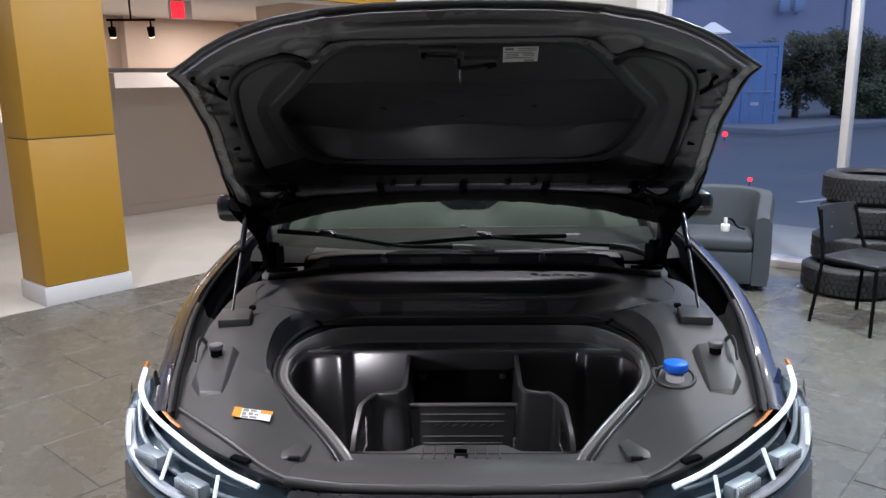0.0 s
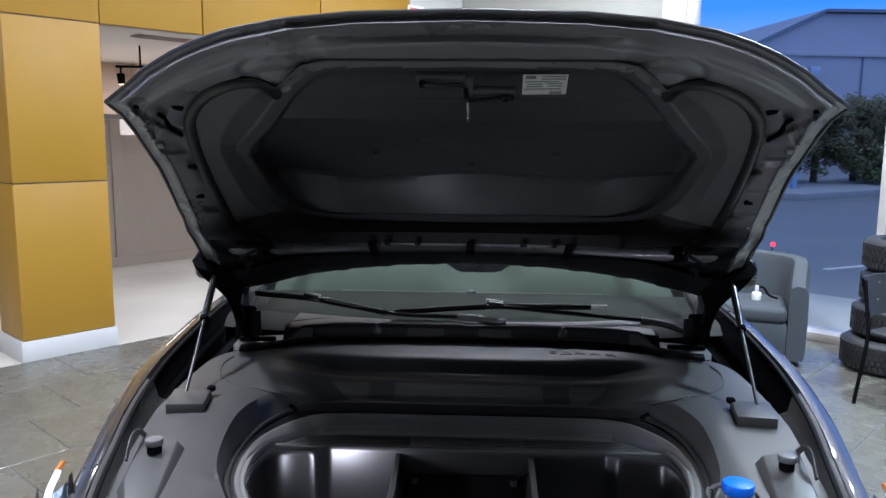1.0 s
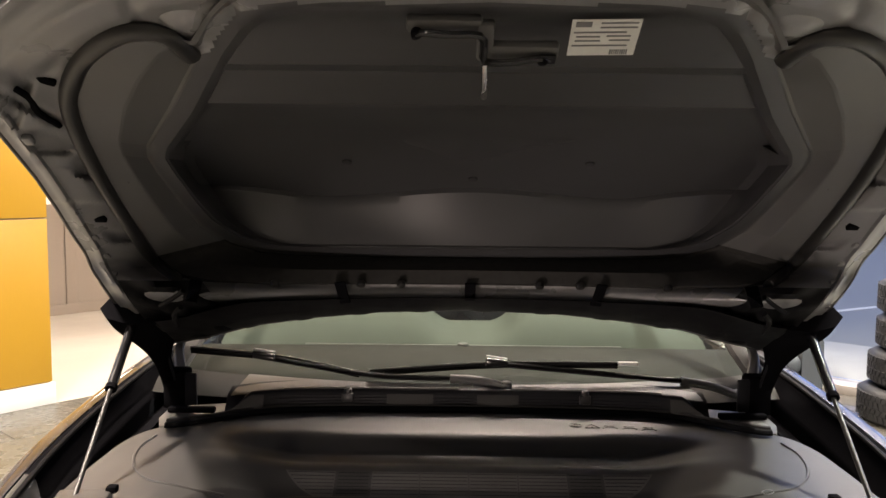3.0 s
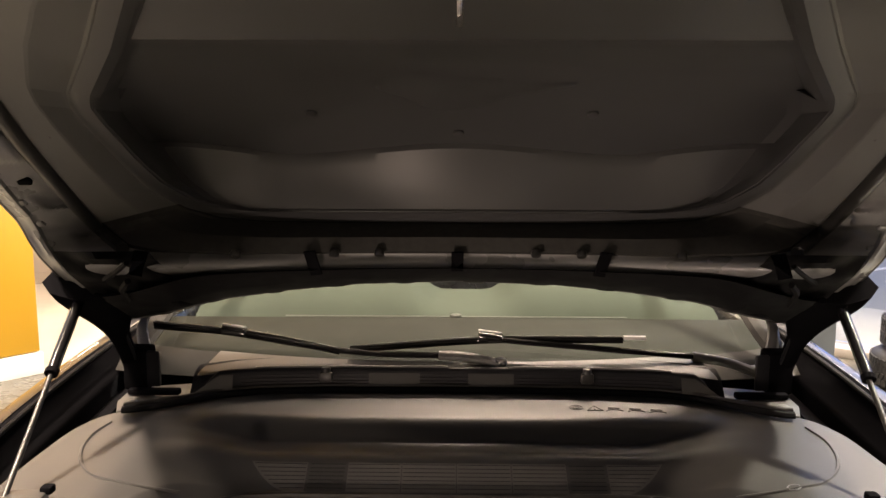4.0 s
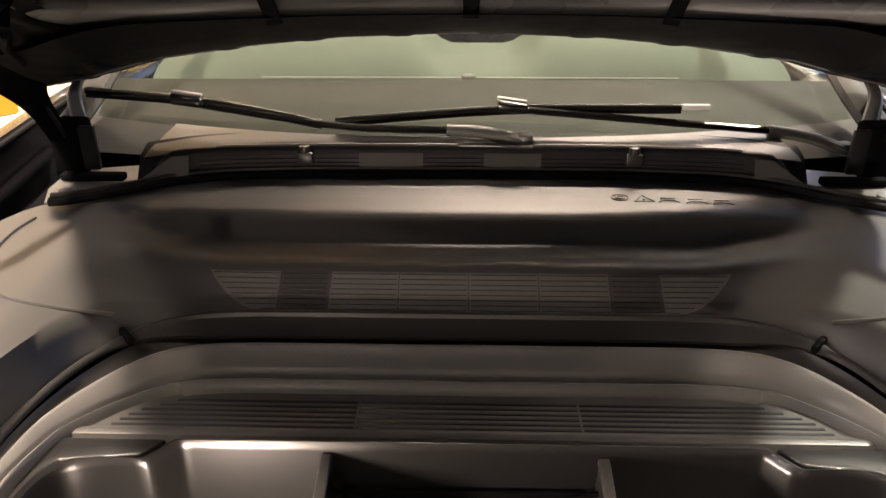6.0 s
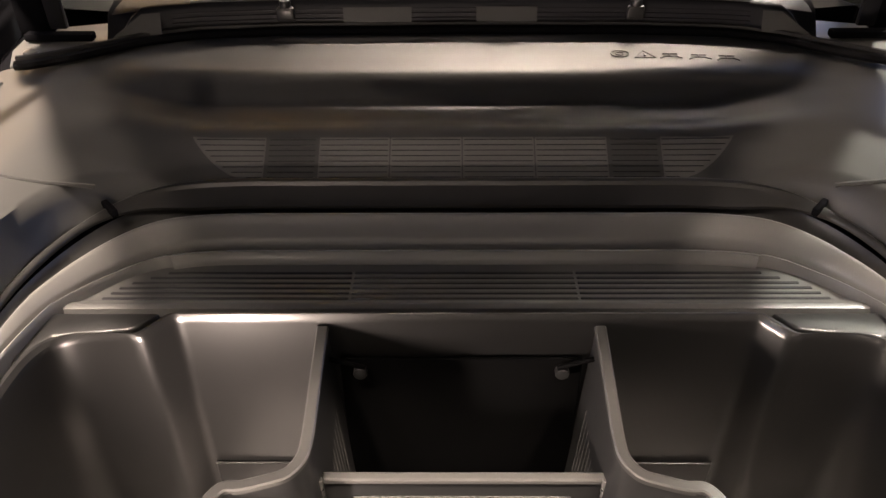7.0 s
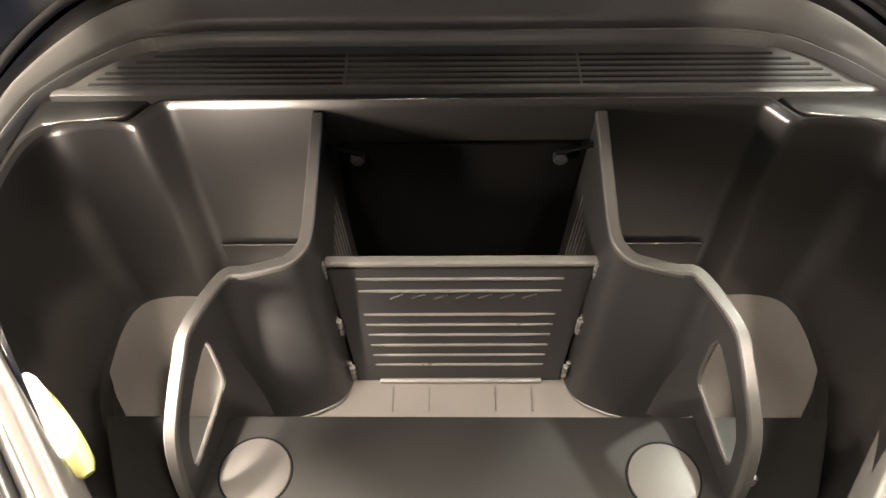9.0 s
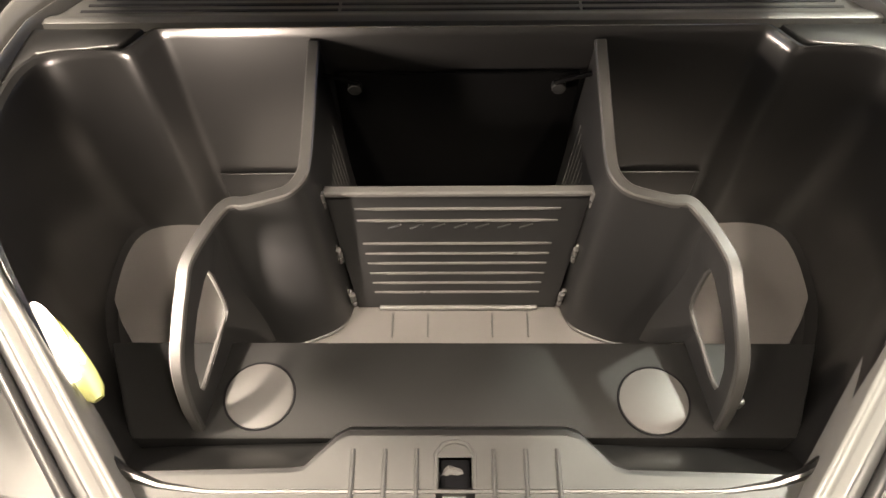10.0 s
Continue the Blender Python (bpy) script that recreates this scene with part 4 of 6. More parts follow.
for sx in (-1, 1):
    # pressed corner plate with a square hole, and the hinge on it
    plate_z = deck_z(0.66, 0.55) - 0.004
    corner = part("corner_plate", prism([(sx * 0.585, 0.600), (sx * 0.650, 0.548), (sx * 0.745, 0.535), (sx * 0.770, 0.60), (sx * 0.775, 0.70), (sx * 0.62, 0.74)], plate_z - 0.03, plate_z + 0.004, 0.003), M_SLAT, car, "grey painted corner panel beside the cowl")
    part("plate_hole", box(sx * 0.672, 0.578, plate_z + 0.005, 0.012, 0.014, 0.003), M_BLACK, corner)
    part("plate_stud", cyl(sx * 0.725, 0.575, plate_z + 0.008, 0.012, 0.012, 14, 0.003), M_SILVER, corner)
    tower = part("hinge_tower", box(sx * 0.752, 0.690, 1.010, 0.060, 0.06, 0.10, 0.008), M_BLACK, car, "black bonnet hinge bracket")
    part("tower_ear", box(sx * 0.712, 0.668, 1.012, 0.034, 0.012, 0.085, 0.004), M_COWL, tower)
    part("tower_foot", box(sx * 0.700, 0.640, 0.966, 0.12, 0.022, 0.014, 0.004), M_BLACK, tower)
    part("hinge_pin", cyl(sx * 0.722, 0.672, 1.040, 0.008, 0.014, 14, 0.003, turn=Matrix.Rotation(radians(90), 4, "Y")), M_SILVER, tower)
    way = smooth_path([(sx * 0.768, 0.70, 0.985), (sx * 0.770, 0.670, 1.045), (sx * 0.771, 0.635, 1.100), (sx * 0.768, 0.585, 1.155), (sx * 0.758, 0.520, 1.205), (sx * 0.745, 0.44, 1.260)], 0.015)
    part("hinge_arm", sweep(way, lambda s: [(a * (0.75 + 2.6 * sstep(s, 0.25, 0.9)), b * (0.9 + 1.6 * s)) for a, b in ring(0.026, 0.016, 10)]), M_BLACK, car, "black bonnet hinge arm")
    part("arm_rib", sweep([p + Vector((-sx * 0.020, -0.012, 0)) for p in way[3:-2]], ring(0.004, 0.004, 6)), M_COWL, car)
    # gas strut
    foot, tip = Vector((sx * 0.733, 0.085, 0.965)), Vector((sx * 0.765, 0.455, 1.235))
    mid = foot.lerp(tip, 0.56)
    strut = part("gas_strut", sweep([mid, tip], ring(0.0105, 0.0105, 14)), M_GLOSS, car, "black gas strut holding up the bonnet")
    part("rod", sweep([foot, mid], ring(0.005, 0.005, 10)), M_ROD, strut, "dull steel rod")
    part("collar", sweep([mid - (tip - foot) * 0.012, mid + (tip - foot) * 0.012], ring(0.0125, 0.0125, 14)), M_BLACK, strut)
    part("ball_joint", box(tip.x, tip.y, tip.z, 0.035, 0.05, 0.045, 0.010), M_BLACK, strut)

# windscreen, dashboard, wipers
xs = np.linspace(-0.80, 0.80, 41)
rows = []
for f in np.linspace(0, 1, 13):
    row = []
    for x in xs:
        sag = 0.16 * (abs(x) / 0.8) ** 2.2
        row.append((x * (1 - 0.14 * f), 0.735 + sag + 0.85 * f, 1.010 + 0.46 * f - 0.02 * f * f))
    rows.append(row)
apron = []
for f in (0.0, 0.12, 0.5, 1.0):
    apron.append([(x, (cowl_y(x) + 0.036) * (1 - f) + (0.742 + 0.16 * (abs(x) / 0.8) ** 2.2) * f, 1.007 + 0.006 * f - 0.004 * (f == 0)) for x in np.linspace(-0.60, 0.60, 61)])
part("cowl_apron", loft(apron, closed=False), M_DECK, car, "pale grey apron between the cowl and the glass", angle=60)
screen = part("windscreen", loft(rows, closed=False), M_WIND, car, "tinted windscreen glass")
screen.visible_shadow = False
rows = []
for y, z in ((0.74, 0.955), (0.80, 0.985), (0.95, 1.000), (1.10, 1.012), (1.19, 1.018), (1.215, 1.014), (1.23, 1.006)):
    rows.append([(x * 1.10, y + 0.10 * (abs(x) / 0.8) ** 2.2 * (1.2 - y) / 0.45, z) for x in xs])
dash = part("dashboard", loft(rows, closed=False), M_DASH, car, "dark dashboard top behind the glass")
rows = []
for y, lift in ((1.232, 0.0), (1.245, 0.25), (1.28, 0.6), (1.34, 0.9), (1.42, 1.0), (1.55, 0.9)):
    rows.append([(x, y, 1.008 + lift * (0.072 * (sstep(abs(x - 0.03), 0.07, 0.20)) * (1 - sstep(abs(x), 0.50, 0.78)) + 0.036)) for x in np.linspace(-0.80, 0.80, 65)])
part("dash_pad", loft(rows, closed=False), M_PAD, dash, "pale grey green upper dash pad with two humps")
part("defrost_slot", sweep([(-0.52, 1.226, 1.0135), (0.52, 1.226, 1.0135)], flat(0.012, 0.003, 0.001)), M_EDGE, dash)
part("dash_sensor", cyl(0.0, 1.222, 1.018, 0.018, 0.012, 20, 0.004), M_EDGE, dash)
for sx in (-1, 1):
    part("pillar_trim", sweep(smooth_path([(sx * 0.805, 0.80, 1.02), (sx * 0.800, 0.92, 1.06), (sx * 0.782, 1.10, 1.15), (sx * 0.75, 1.35, 1.29), (sx * 0.70, 1.62, 1.44)], 0.05), ring(0.030, 0.020, 10)), M_DASH, car, "dark windscreen pillar")
    part("corner_trim", sweep(smooth_path([(sx * 0.768, 0.755, 0.975), (sx * 0.770, 0.765, 1.030), (sx * 0.785, 0.795, 1.080), (sx * 0.795, 0.860, 1.105)], 0.012), lambda s: [(a * (1.2 - 0.5 * s), b) for a, b in ring(0.015, 0.008, 8)]), M_TRIM, car, "pale plastic trim at the foot of the pillar")

# wiper resting to the left side of the glass, and the one over the middle
def wiper(pivot, knee, elbow, grip, tip_a, tip_b, label):
    arm = part("wiper", sweep(smooth_path([pivot, ((Vector(pivot) + Vector(knee)) / 2) + Vector((0, 0, 0.006)), knee], 0.012), lambda s: [(a * (1.15 - 0.35 * s), b) for a, b in ring(0.0150, 0.0115, 10)]), M_SILVER, car, label)
    part("arm_rod", sweep(smooth_path([knee, elbow, grip], 0.02), ring(0.0085, 0.0075, 8)), M_GLOSS, arm)
    part("pivot_cap", cyl(pivot[0], pivot[1], pivot[2] + 0.004, 0.016, 0.022, 18, 0.005), M_SILVER, arm)
    blade_way = smooth_path([tip_a, ((Vector(tip_a) + Vector(tip_b)) / 2) + Vector((0, 0.004, 0.010)), tip_b], 0.02)
    blade = part("blade", sweep(blade_way, [(-0.008, 0), (0.008, 0), (0.004, 0.010), (-0.009, 0.008)]), M_GLOSS, arm)
    # highlight on the blade's upper side, laid on as a silver strip
    part("blade_highlight", sweep([p + Vector((0, -0.006, 0.009)) for p in blade_way], ring(0.0022, 0.0018, 6)), M_SILVER, arm, "silver strip drawn as the highlight on the blade")
    part("blade_rubber", sweep([p - Vector((0, 0, 0.005)) for p in blade_way], ring(0.003, 0.005, 6)), M_RUBBER, arm)
    tilt = Matrix.Rotation(radians(8), 4, "Y")
    grip_part = part("blade_grip", box(grip[0], grip[1] - 0.004, grip[2] + 0.006, 0.060, 0.026, 0.020, 0.005, turn=tilt), M_GLOSS, arm)
    part("grip_cap", box(grip[0], grip[1] + 0.002, grip[2] + 0.0175, 0.058, 0.012, 0.005, 0.002, turn=tilt), M_PAPER, grip_part, "pale cap on the blade grip")
    return arm


wiper((0.106, 0.722, 1.012), (-0.042, 0.730, 1.031), (-0.250, 0.735, 1.037), (-0.535, 0.728, 1.083), (-0.735, 0.745, 1.098), (-0.285, 0.748, 1.036), "grey and black wiper on the passenger half")
wiper((0.735, 0.765, 0.985), (0.578, 0.762, 1.024), (0.40, 0.762, 1.038), (0.083, 0.763, 1.064), (-0.262, 0.772, 1.034), (0.410, 0.776, 1.062), "grey and black wiper on the driver half")
part("wiper_tip", box(0.436, 0.776, 1.066, 0.06, 0.012, 0.010, 0.003), M_PAPER, car, "pale end cap of the wiper blade")

# fenders, channels and sides
F_LINE = [(0.735, -0.485, 0.884), (0.770, -0.34, 0.918), (0.800, -0.20, 0.938), (0.838, -0.04, 0.953), (0.868, 0.12, 0.966), (0.895, 0.32, 0.982), (0.912, 0.55, 0.996), (0.925, 0.85, 1.010), (0.93, 1.2, 1.02)]
for sx in (-1, 1):
    line = smooth_path([(sx * x, y, z) for x, y, z in F_LINE], 0.03)
    prof = [(-0.062, -0.20), (-0.055, -0.075), (-0.050, -0.058), (-0.030, -0.050), (-0.022, -0.014), (-0.012, -0.003), (0.0, 0.0)]
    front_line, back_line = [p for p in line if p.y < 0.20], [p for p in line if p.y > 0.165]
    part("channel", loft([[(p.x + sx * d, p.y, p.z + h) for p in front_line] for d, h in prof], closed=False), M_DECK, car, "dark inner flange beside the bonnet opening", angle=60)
    # same flange; the gutter's shade is put into black from here back
    part("shaded_channel", loft([[(p.x + sx * d, p.y, p.z + h) for p in back_line] for d, h in prof], closed=False), M_BLACK, car, "rear part of the inner flange, gutter shade in its black", angle=60)
    part("channel_seal", sweep([(p.x - sx * 0.016, p.y, p.z - 0.002) for p in line], ring(0.006, 0.006, 8)), M_RUBBER, car)
    side = [(0.003, 0.001), (0.014, 0.004), (0.030, 0.002), (0.046, -0.010), (0.060, -0.035), (0.070, -0.08)]
    loops = [[(p.x + sx * d, p.y, p.z + h) for p in line] for d, h in side]
    for dz, dx in ((-0.22, 0.080), (-0.40, 0.078), (-0.60, 0.060)):
        loops.append([(sx * min(0.945, abs(p.x) + dx), p.y, p.z + dz) for p in line])
    fender = part("fender", loft(loops, closed=False), M_PAINT, car, "dark grey metallic front wing", angle=60)
    # black sheet in the gutter gap, its colour carries the shade
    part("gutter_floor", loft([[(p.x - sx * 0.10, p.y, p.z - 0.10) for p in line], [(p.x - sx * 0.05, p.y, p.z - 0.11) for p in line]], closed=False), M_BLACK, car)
    door = part("door", box(sx * 0.905, 1.75, 0.66, 0.07, 1.08, 0.70, 0.03), M_PAINT, car, "dark grey front door")
    mir = part("side_mirror", box(sx * 1.055, 1.32, 1.10, 0.19, 0.10, 0.13, 0.04, 3), M_GLOSS, car, "black door mirror")
    part("mirror_stalk", box(sx * 0.95, 1.32, 1.045, 0.10, 0.06, 0.04, 0.012), M_BLACK, mir)
    part("mirror_band", box(sx * 1.06, 1.268, 1.085, 0.15, 0.012, 0.018, 0.005), M_CHROME, mir)

# headlights
for sx in (-1, 1):
    P = lambda pts: [(sx * x, y, z) for x, y, z in pts]
    upper = P([(0.828, -0.345, 0.950), (0.775, -0.43, 0.905), (0.735, -0.485, 0.880), (0.64, -0.560, 0.850), (0.53, -0.625, 0.828), (0.44, -0.665, 0.812), (0.385, -0.690, 0.800)])
    drl = P([(0.836, -0.350, 0.945), (0.822, -0.42, 0.915), (0.770, -0.49, 0.883), (0.665, -0.572, 0.848), (0.548, -0.645, 0.813), (0.462, -0.682, 0.792)])
    lower = P([(0.862, -0.38, 0.90), (0.858, -0.45, 0.84), (0.825, -0.53, 0.79), (0.73, -0.62, 0.745), (0.58, -0.690, 0.715), (0.47, -0.72, 0.720), (0.40, -0.72, 0.750)])
    up, lo = even(smooth_path(upper, 0.02), 40), even(smooth_path(lower, 0.02), 40)
    bowl = [[(p.x * 0.985, p.y + 0.012, p.z - 0.012) for p in up]]
    for f in (0.25, 0.5, 0.75, 1.0):
        bowl.append([(a.x * (1 - f) + b.x * f - sx * 0.018 * math.sin(math.pi * f), a.y * (1 - f) + b.y * f + 0.03 * math.sin(math.pi * f), a.z * (1 - f) + b.z * f - 0.01) for a, b in zip(up, lo)])
    lamp_body = part("headlight", loft(bowl[:2], closed=False), M_GLOSS, car, "lit headlight with a white light guide")
    part("reflector_bowl", loft(bowl[1:], closed=False), M_BOWL, lamp_body, "dark bowl of the headlight")
    for f, r in ((0.90, 0.013), (0.62, 0.006), (0.40, 0.005)):
        strip_line = [Vector((a.x * (1 - f) + b.x * f - sx * 0.004, a.y * (1 - f) + b.y * f + 0.008, a.z * (1 - f) + b.z * f)) for a, b in zip(up, lo)]
        part("silver_strip", sweep(strip_line[4:34], ring(r, r * 0.7, 8)), M_FIN if f > 0.8 else M_OPTIC, lamp_body, "silvered strip in the headlight")
    part("light_guide", sweep(smooth_path(drl, 0.012), ring(0.0072, 0.006, 10)), M_DRL, lamp_body, "glowing white light guide")
    for a, b in (((0.842, -0.455, 0.862), (0.822, -0.52, 0.812)), ((0.690, -0.585, 0.836), (0.705, -0.625, 0.778)), ((0.560, -0.655, 0.806), (0.566, -0.685, 0.748))):
        bar = part("light_bar", sweep(P([a, b]), ring(0.0050, 0.0042, 8)), M_DRL, lamp_body, "glowing white light bar")
    for cx, cy, cz in ((0.745, -0.565, 0.805), (0.625, -0.640, 0.770)):
        rot = Matrix.Rotation(sx * radians(38), 4, "Z")
        block = part("projector", box(sx * cx, cy, cz, 0.096, 0.03, 0.036, 0.006, turn=rot), M_OPTIC, lamp_body)
        for k in range(10):
            off = rot @ Vector((-0.0405 + 0.009 * k, -0.018, 0.004))
            part("fin", box(sx * cx + off.x, cy + off.y, cz + off.z, 0.0035, 0.010, 0.026, 0.001, turn=rot), M_FIN, block)
    part("reflector", sweep(smooth_path(P([(0.842, -0.318, 0.950), (0.838, -0.352, 0.946)]), 0.01), ring(0.006, 0.006, 6)), M_AMBER, lamp_body)
    part("reflector", sweep(smooth_path(P([(0.748, -0.478, 0.8865), (0.715, -0.508, 0.872), (0.688, -0.528, 0.864)]), 0.01), ring(0.0045, 0.002, 6)), M_AMBER, lamp_body)
    cover = [[(p.x, p.y - 0.004, p.z + 0.002) for p in up]]
    for f in (0.3, 0.6, 1.0):
        cover.append([(a.x * (1 - f) + b.x * f + sx * 0.014 * math.sin(math.pi * f), a.y * (1 - f) + b.y * f - 0.016 * math.sin(math.pi * f), a.z * (1 - f) + b.z * f + 0.008 * math.sin(math.pi * f)) for a, b in zip(up, lo)])
    cl = part("lens", loft(cover, closed=False), M_LENS, lamp_body, "clear lens")
    cl.visible_shadow = False
    # dark filler between the cover and the headlight
    inn = even(smooth_path([(sx * x, y, deck_z(x, y)) for x, y in ((0.742, -0.425), (0.66, -0.485), (0.56, -0.56), (0.46, -0.625), (0.395, -0.655))], 0.02), 30)
    out = even(smooth_path(upper[2:], 0.02), 30)
    part("filler_panel", loft([[tuple(p) for p in inn], [tuple(p.lerp(q, 0.5) + Vector((0, 0, -0.006))) for p, q in zip(inn, out)], [tuple(q + Vector((0, 0, -0.004))) for q in out]], closed=False), M_DECK, car)
    part("filler_bead", sweep([p + Vector((0, 0, 0.003)) for p in inn], ring(0.007, 0.006, 8)), M_DECK, car)
    part("filler_pad", box(sx * 0.515, -0.625, 0.829, 0.055, 0.018, 0.010, 0.003, turn=Matrix.Rotation(sx * radians(30), 4, "Z")), M_BLACK, car)

# nose: bumper skin and dark grille
nose = []
xs = np.linspace(-0.90, 0.90, 61)
for z, dy in ((0.79, 0.0), (0.76, -0.035), (0.70, -0.06), (0.60, -0.075), (0.45, -0.08), (0.30, -0.06), (0.22, 0.0)):
    nose.append([(x, -0.690 + dy + 0.36 * (abs(x) / 0.9) ** 3.2, z - 0.06 * (abs(x) > 0.40) * (z > 0.75)) for x in xs])
part("bumper", loft(nose, closed=False), M_PAINT, car, "dark grey front bumper", angle=60)
grille = part("grille", box(0, -0.735, 0.745, 0.72, 0.03, 0.085, 0.012), M_GLOSS, car, "gloss black grille panel")
part("grille_bar", box(-0.045, -0.735, 0.780, 0.075, 0.022, 0.012, 0.004), M_SILVER, grille)
# cabin and wheels
cab = []
for y, z, w in ((1.55, 1.44, 0.66), (1.75, 1.52, 0.66), (2.2, 1.57, 0.65), (2.8, 1.54, 0.62), (3.3, 1.40, 0.56), (3.75, 1.10, 0.52)):
    cab.append([(w * k / 10, y, z - 0.05 * (abs(k) / 10) ** 2.5) for k in range(-10, 11)])
roof = part("roof", loft(cab, closed=False), M_ROOFGLASS, car, "dark tinted glass roof")
roof.visible_shadow = False
for sx in (-1, 1):
    part("rear_side", box(sx * 0.90, 3.05, 0.68, 0.08, 1.50, 0.72, 0.04), M_PAINT, car)
    part("roof_rail", sweep(smooth_path([(sx * 0.70, 1.62, 1.44), (sx * 0.68, 2.2, 1.53), (sx * 0.64, 2.8, 1.50), (sx * 0.58, 3.3, 1.36), (sx * 0.56, 3.78, 1.06)], 0.08), ring(0.035, 0.03, 8)), M_PAINT, car)
    for y in (0.22, 3.20):
        rot = Matrix.Rotation(radians(90), 4, "Y")
        wheel = part("wheel", sweep([(sx * 0.80, y + 0.285 * math.cos(a), 0.361 + 0.285 * math.sin(a)) for a in np.linspace(0, 2 * math.pi, 41)[:-1]], [(-0.07, -0.11), (0.07, -0.11), (0.075, 0.11), (-0.075, 0.11)], closed=True, up=(1, 0, 0)), M_TYRE, car)
        part("rim_disc", cyl(sx * 0.81, y, 0.361, 0.205, 0.16, 32, 0.01, turn=rot), M_CHROME, wheel)
part("tail", box(0, 3.82, 0.70, 1.76, 0.12, 0.76, 0.05), M_PAINT, car)
part("underbody", box(0, 1.70, 0.24, 1.50, 4.1, 0.10, 0.02), M_BLACK, car)
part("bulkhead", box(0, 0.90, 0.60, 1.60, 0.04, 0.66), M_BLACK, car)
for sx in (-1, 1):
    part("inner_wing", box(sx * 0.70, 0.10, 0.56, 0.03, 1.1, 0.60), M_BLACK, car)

# ---- bonnet, in its own plane: u across, v towards its front edge, w down into the bay ----
HOOD = Matrix(((1, 0, 0, 0), (0, -0.870, -0.493, 0.490), (0, 0.493, -0.870, 1.290), (0, 0, 0, 1)))
V_FRONT = ([0, 0.2, 0.32, 0.43, 0.5, 0.554, 0.627, 0.675, 0.748], [1.118, 1.110, 1.093, 1.062, 1.028, 0.995, 0.940, 0.893, 0.828])
V_REAR = ([0, 0.22, 0.378, 0.55, 0.70, 0.86], [-0.100, -0.122, -0.165, -0.232, -0.335, -0.42])
HALF = ([-0.42, -0.22, -0.06, 0.12, 0.21, 0.28, 0.40, 0.52, 0.69, 0.77, 0.828], [0.855, 0.858, 0.845, 0.818, 0.795, 0.786, 0.765, 0.748, 0.736, 0.735, 0.748])


def hood_uv(s, t):
    """s from -1 to 1 across, t from 0 at the rear edge to 1 at the front edge."""
    vm = -0.42 + 1.248 * t
    u = s * interp(vm, *HALF)
    v0, v1 = interp(abs(u), *V_REAR), interp(abs(u), *V_FRONT)
    return u, v0 + (v1 - v0) * t


def sink(u, v, w):
    """Outlines are drawn flat; this carries a point of them up into the dome of the bonnet by -w."""
    k = -w / 0.711
    return Vector((u * (1 + k), v - k * (1.827 - v), w))


def dome(u, v):
    """How far the inner panel bulges up from the flat of its edges."""
    e = min(interp(v, *HALF) - abs(u), interp(abs(u), *V_FRONT) - v)
    main = -0.038 * sstep(e, 0.02, 0.16) * (1 - 0.8 * sstep(v, 0.80, 0.96))
    rear = min(0.045, -0.020 + 0.16 * u * u)
    k = sstep(v, 0.02, 0.20)
    return rear * (1 - k) + main * k


def hp(u, v, w=0.0):
    return tuple(sink(u, v, dome(u, v) + w))


def inside(edge, lo, hi):
    return sstep(edge, lo, hi)


def hood_w(u, v, s, t):
    """Relief of the pressed inner panel."""
    e = min((1 - abs(s)) * 0.75, (1 - t) * 1.15, t * 1.1 + 0.02)
    w = -0.004 + 0.014 * inside(e, 0.012, 0.020) - 0.006 * inside(e, 0.028, 0.036)
    w += 0.010 * inside((1 - t) * 1.1, 0.055, 0.075)
    # raised front tab
    w += 0.010 * (1 - sstep(abs(u), 0.262, 0.292)) * sstep(v, 0.975, 0.995) * (1 - sstep(v, 1.040, 1.055))
    # pockets, steps and creases along the sides
    side = sstep(abs(u), 0.632, 0.662) * (1 - sstep(abs(u), 0.705, 0.732))
    for pv, half in ((0.640, 0.034), (0.300, 0.028), (0.130, 0.030)):
        w -= 0.011 * side * (1 - sstep(abs(v - pv), half - 0.018, half + 0.008))
    w -= 0.012 * (1 - sstep(math.hypot((abs(u) - 0.655) / 0.026, (v - 0.545) / 0.014), 0.7, 1.1))
    w += 0.008 * sstep(v, 0.438, 0.446) * (1 - sstep(v, 0.560, 0.60)) * sstep(abs(u), 0.655, 0.675)
    for (u0, v0), (u1, v1) in (((0.640, 0.800), (0.715, 0.690)), ((0.705, 0.800), (0.640, 0.705))):
        k = min(1.0, max(0.0, ((abs(u) - u0) * (u1 - u0) + (v - v0) * (v1 - v0)) / ((u1 - u0) ** 2 + (v1 - v0) ** 2)))
        w -= 0.009 * (1 - sstep(math.hypot(abs(u) - u0 - k * (u1 - u0), v - v0 - k * (v1 - v0)), 0.004, 0.016))
    # ring round the dome and the long step behind the front edge
    r = math.hypot((abs(u) - 0.372) / 0.062, (v - 0.938) / 0.050)
    w -= 0.008 * math.exp(-(((r - 1.05) / 0.16) ** 2))
    w += 0.007 * sstep(v - interp(abs(u), *V_FRONT), -0.135, -0.120) * sstep(abs(u), 0.30, 0.34)
    # band between liner and rear seal, tilted towards the front
    w += 0.024 * (1 - sstep(v, -0.03, 0.075)) * sstep(v, -0.09, -0.04) * (1 - sstep(abs(u), 0.74, 0.86))
    return w


NU, NV = 210, 180
rows_in, rows_out = [], []
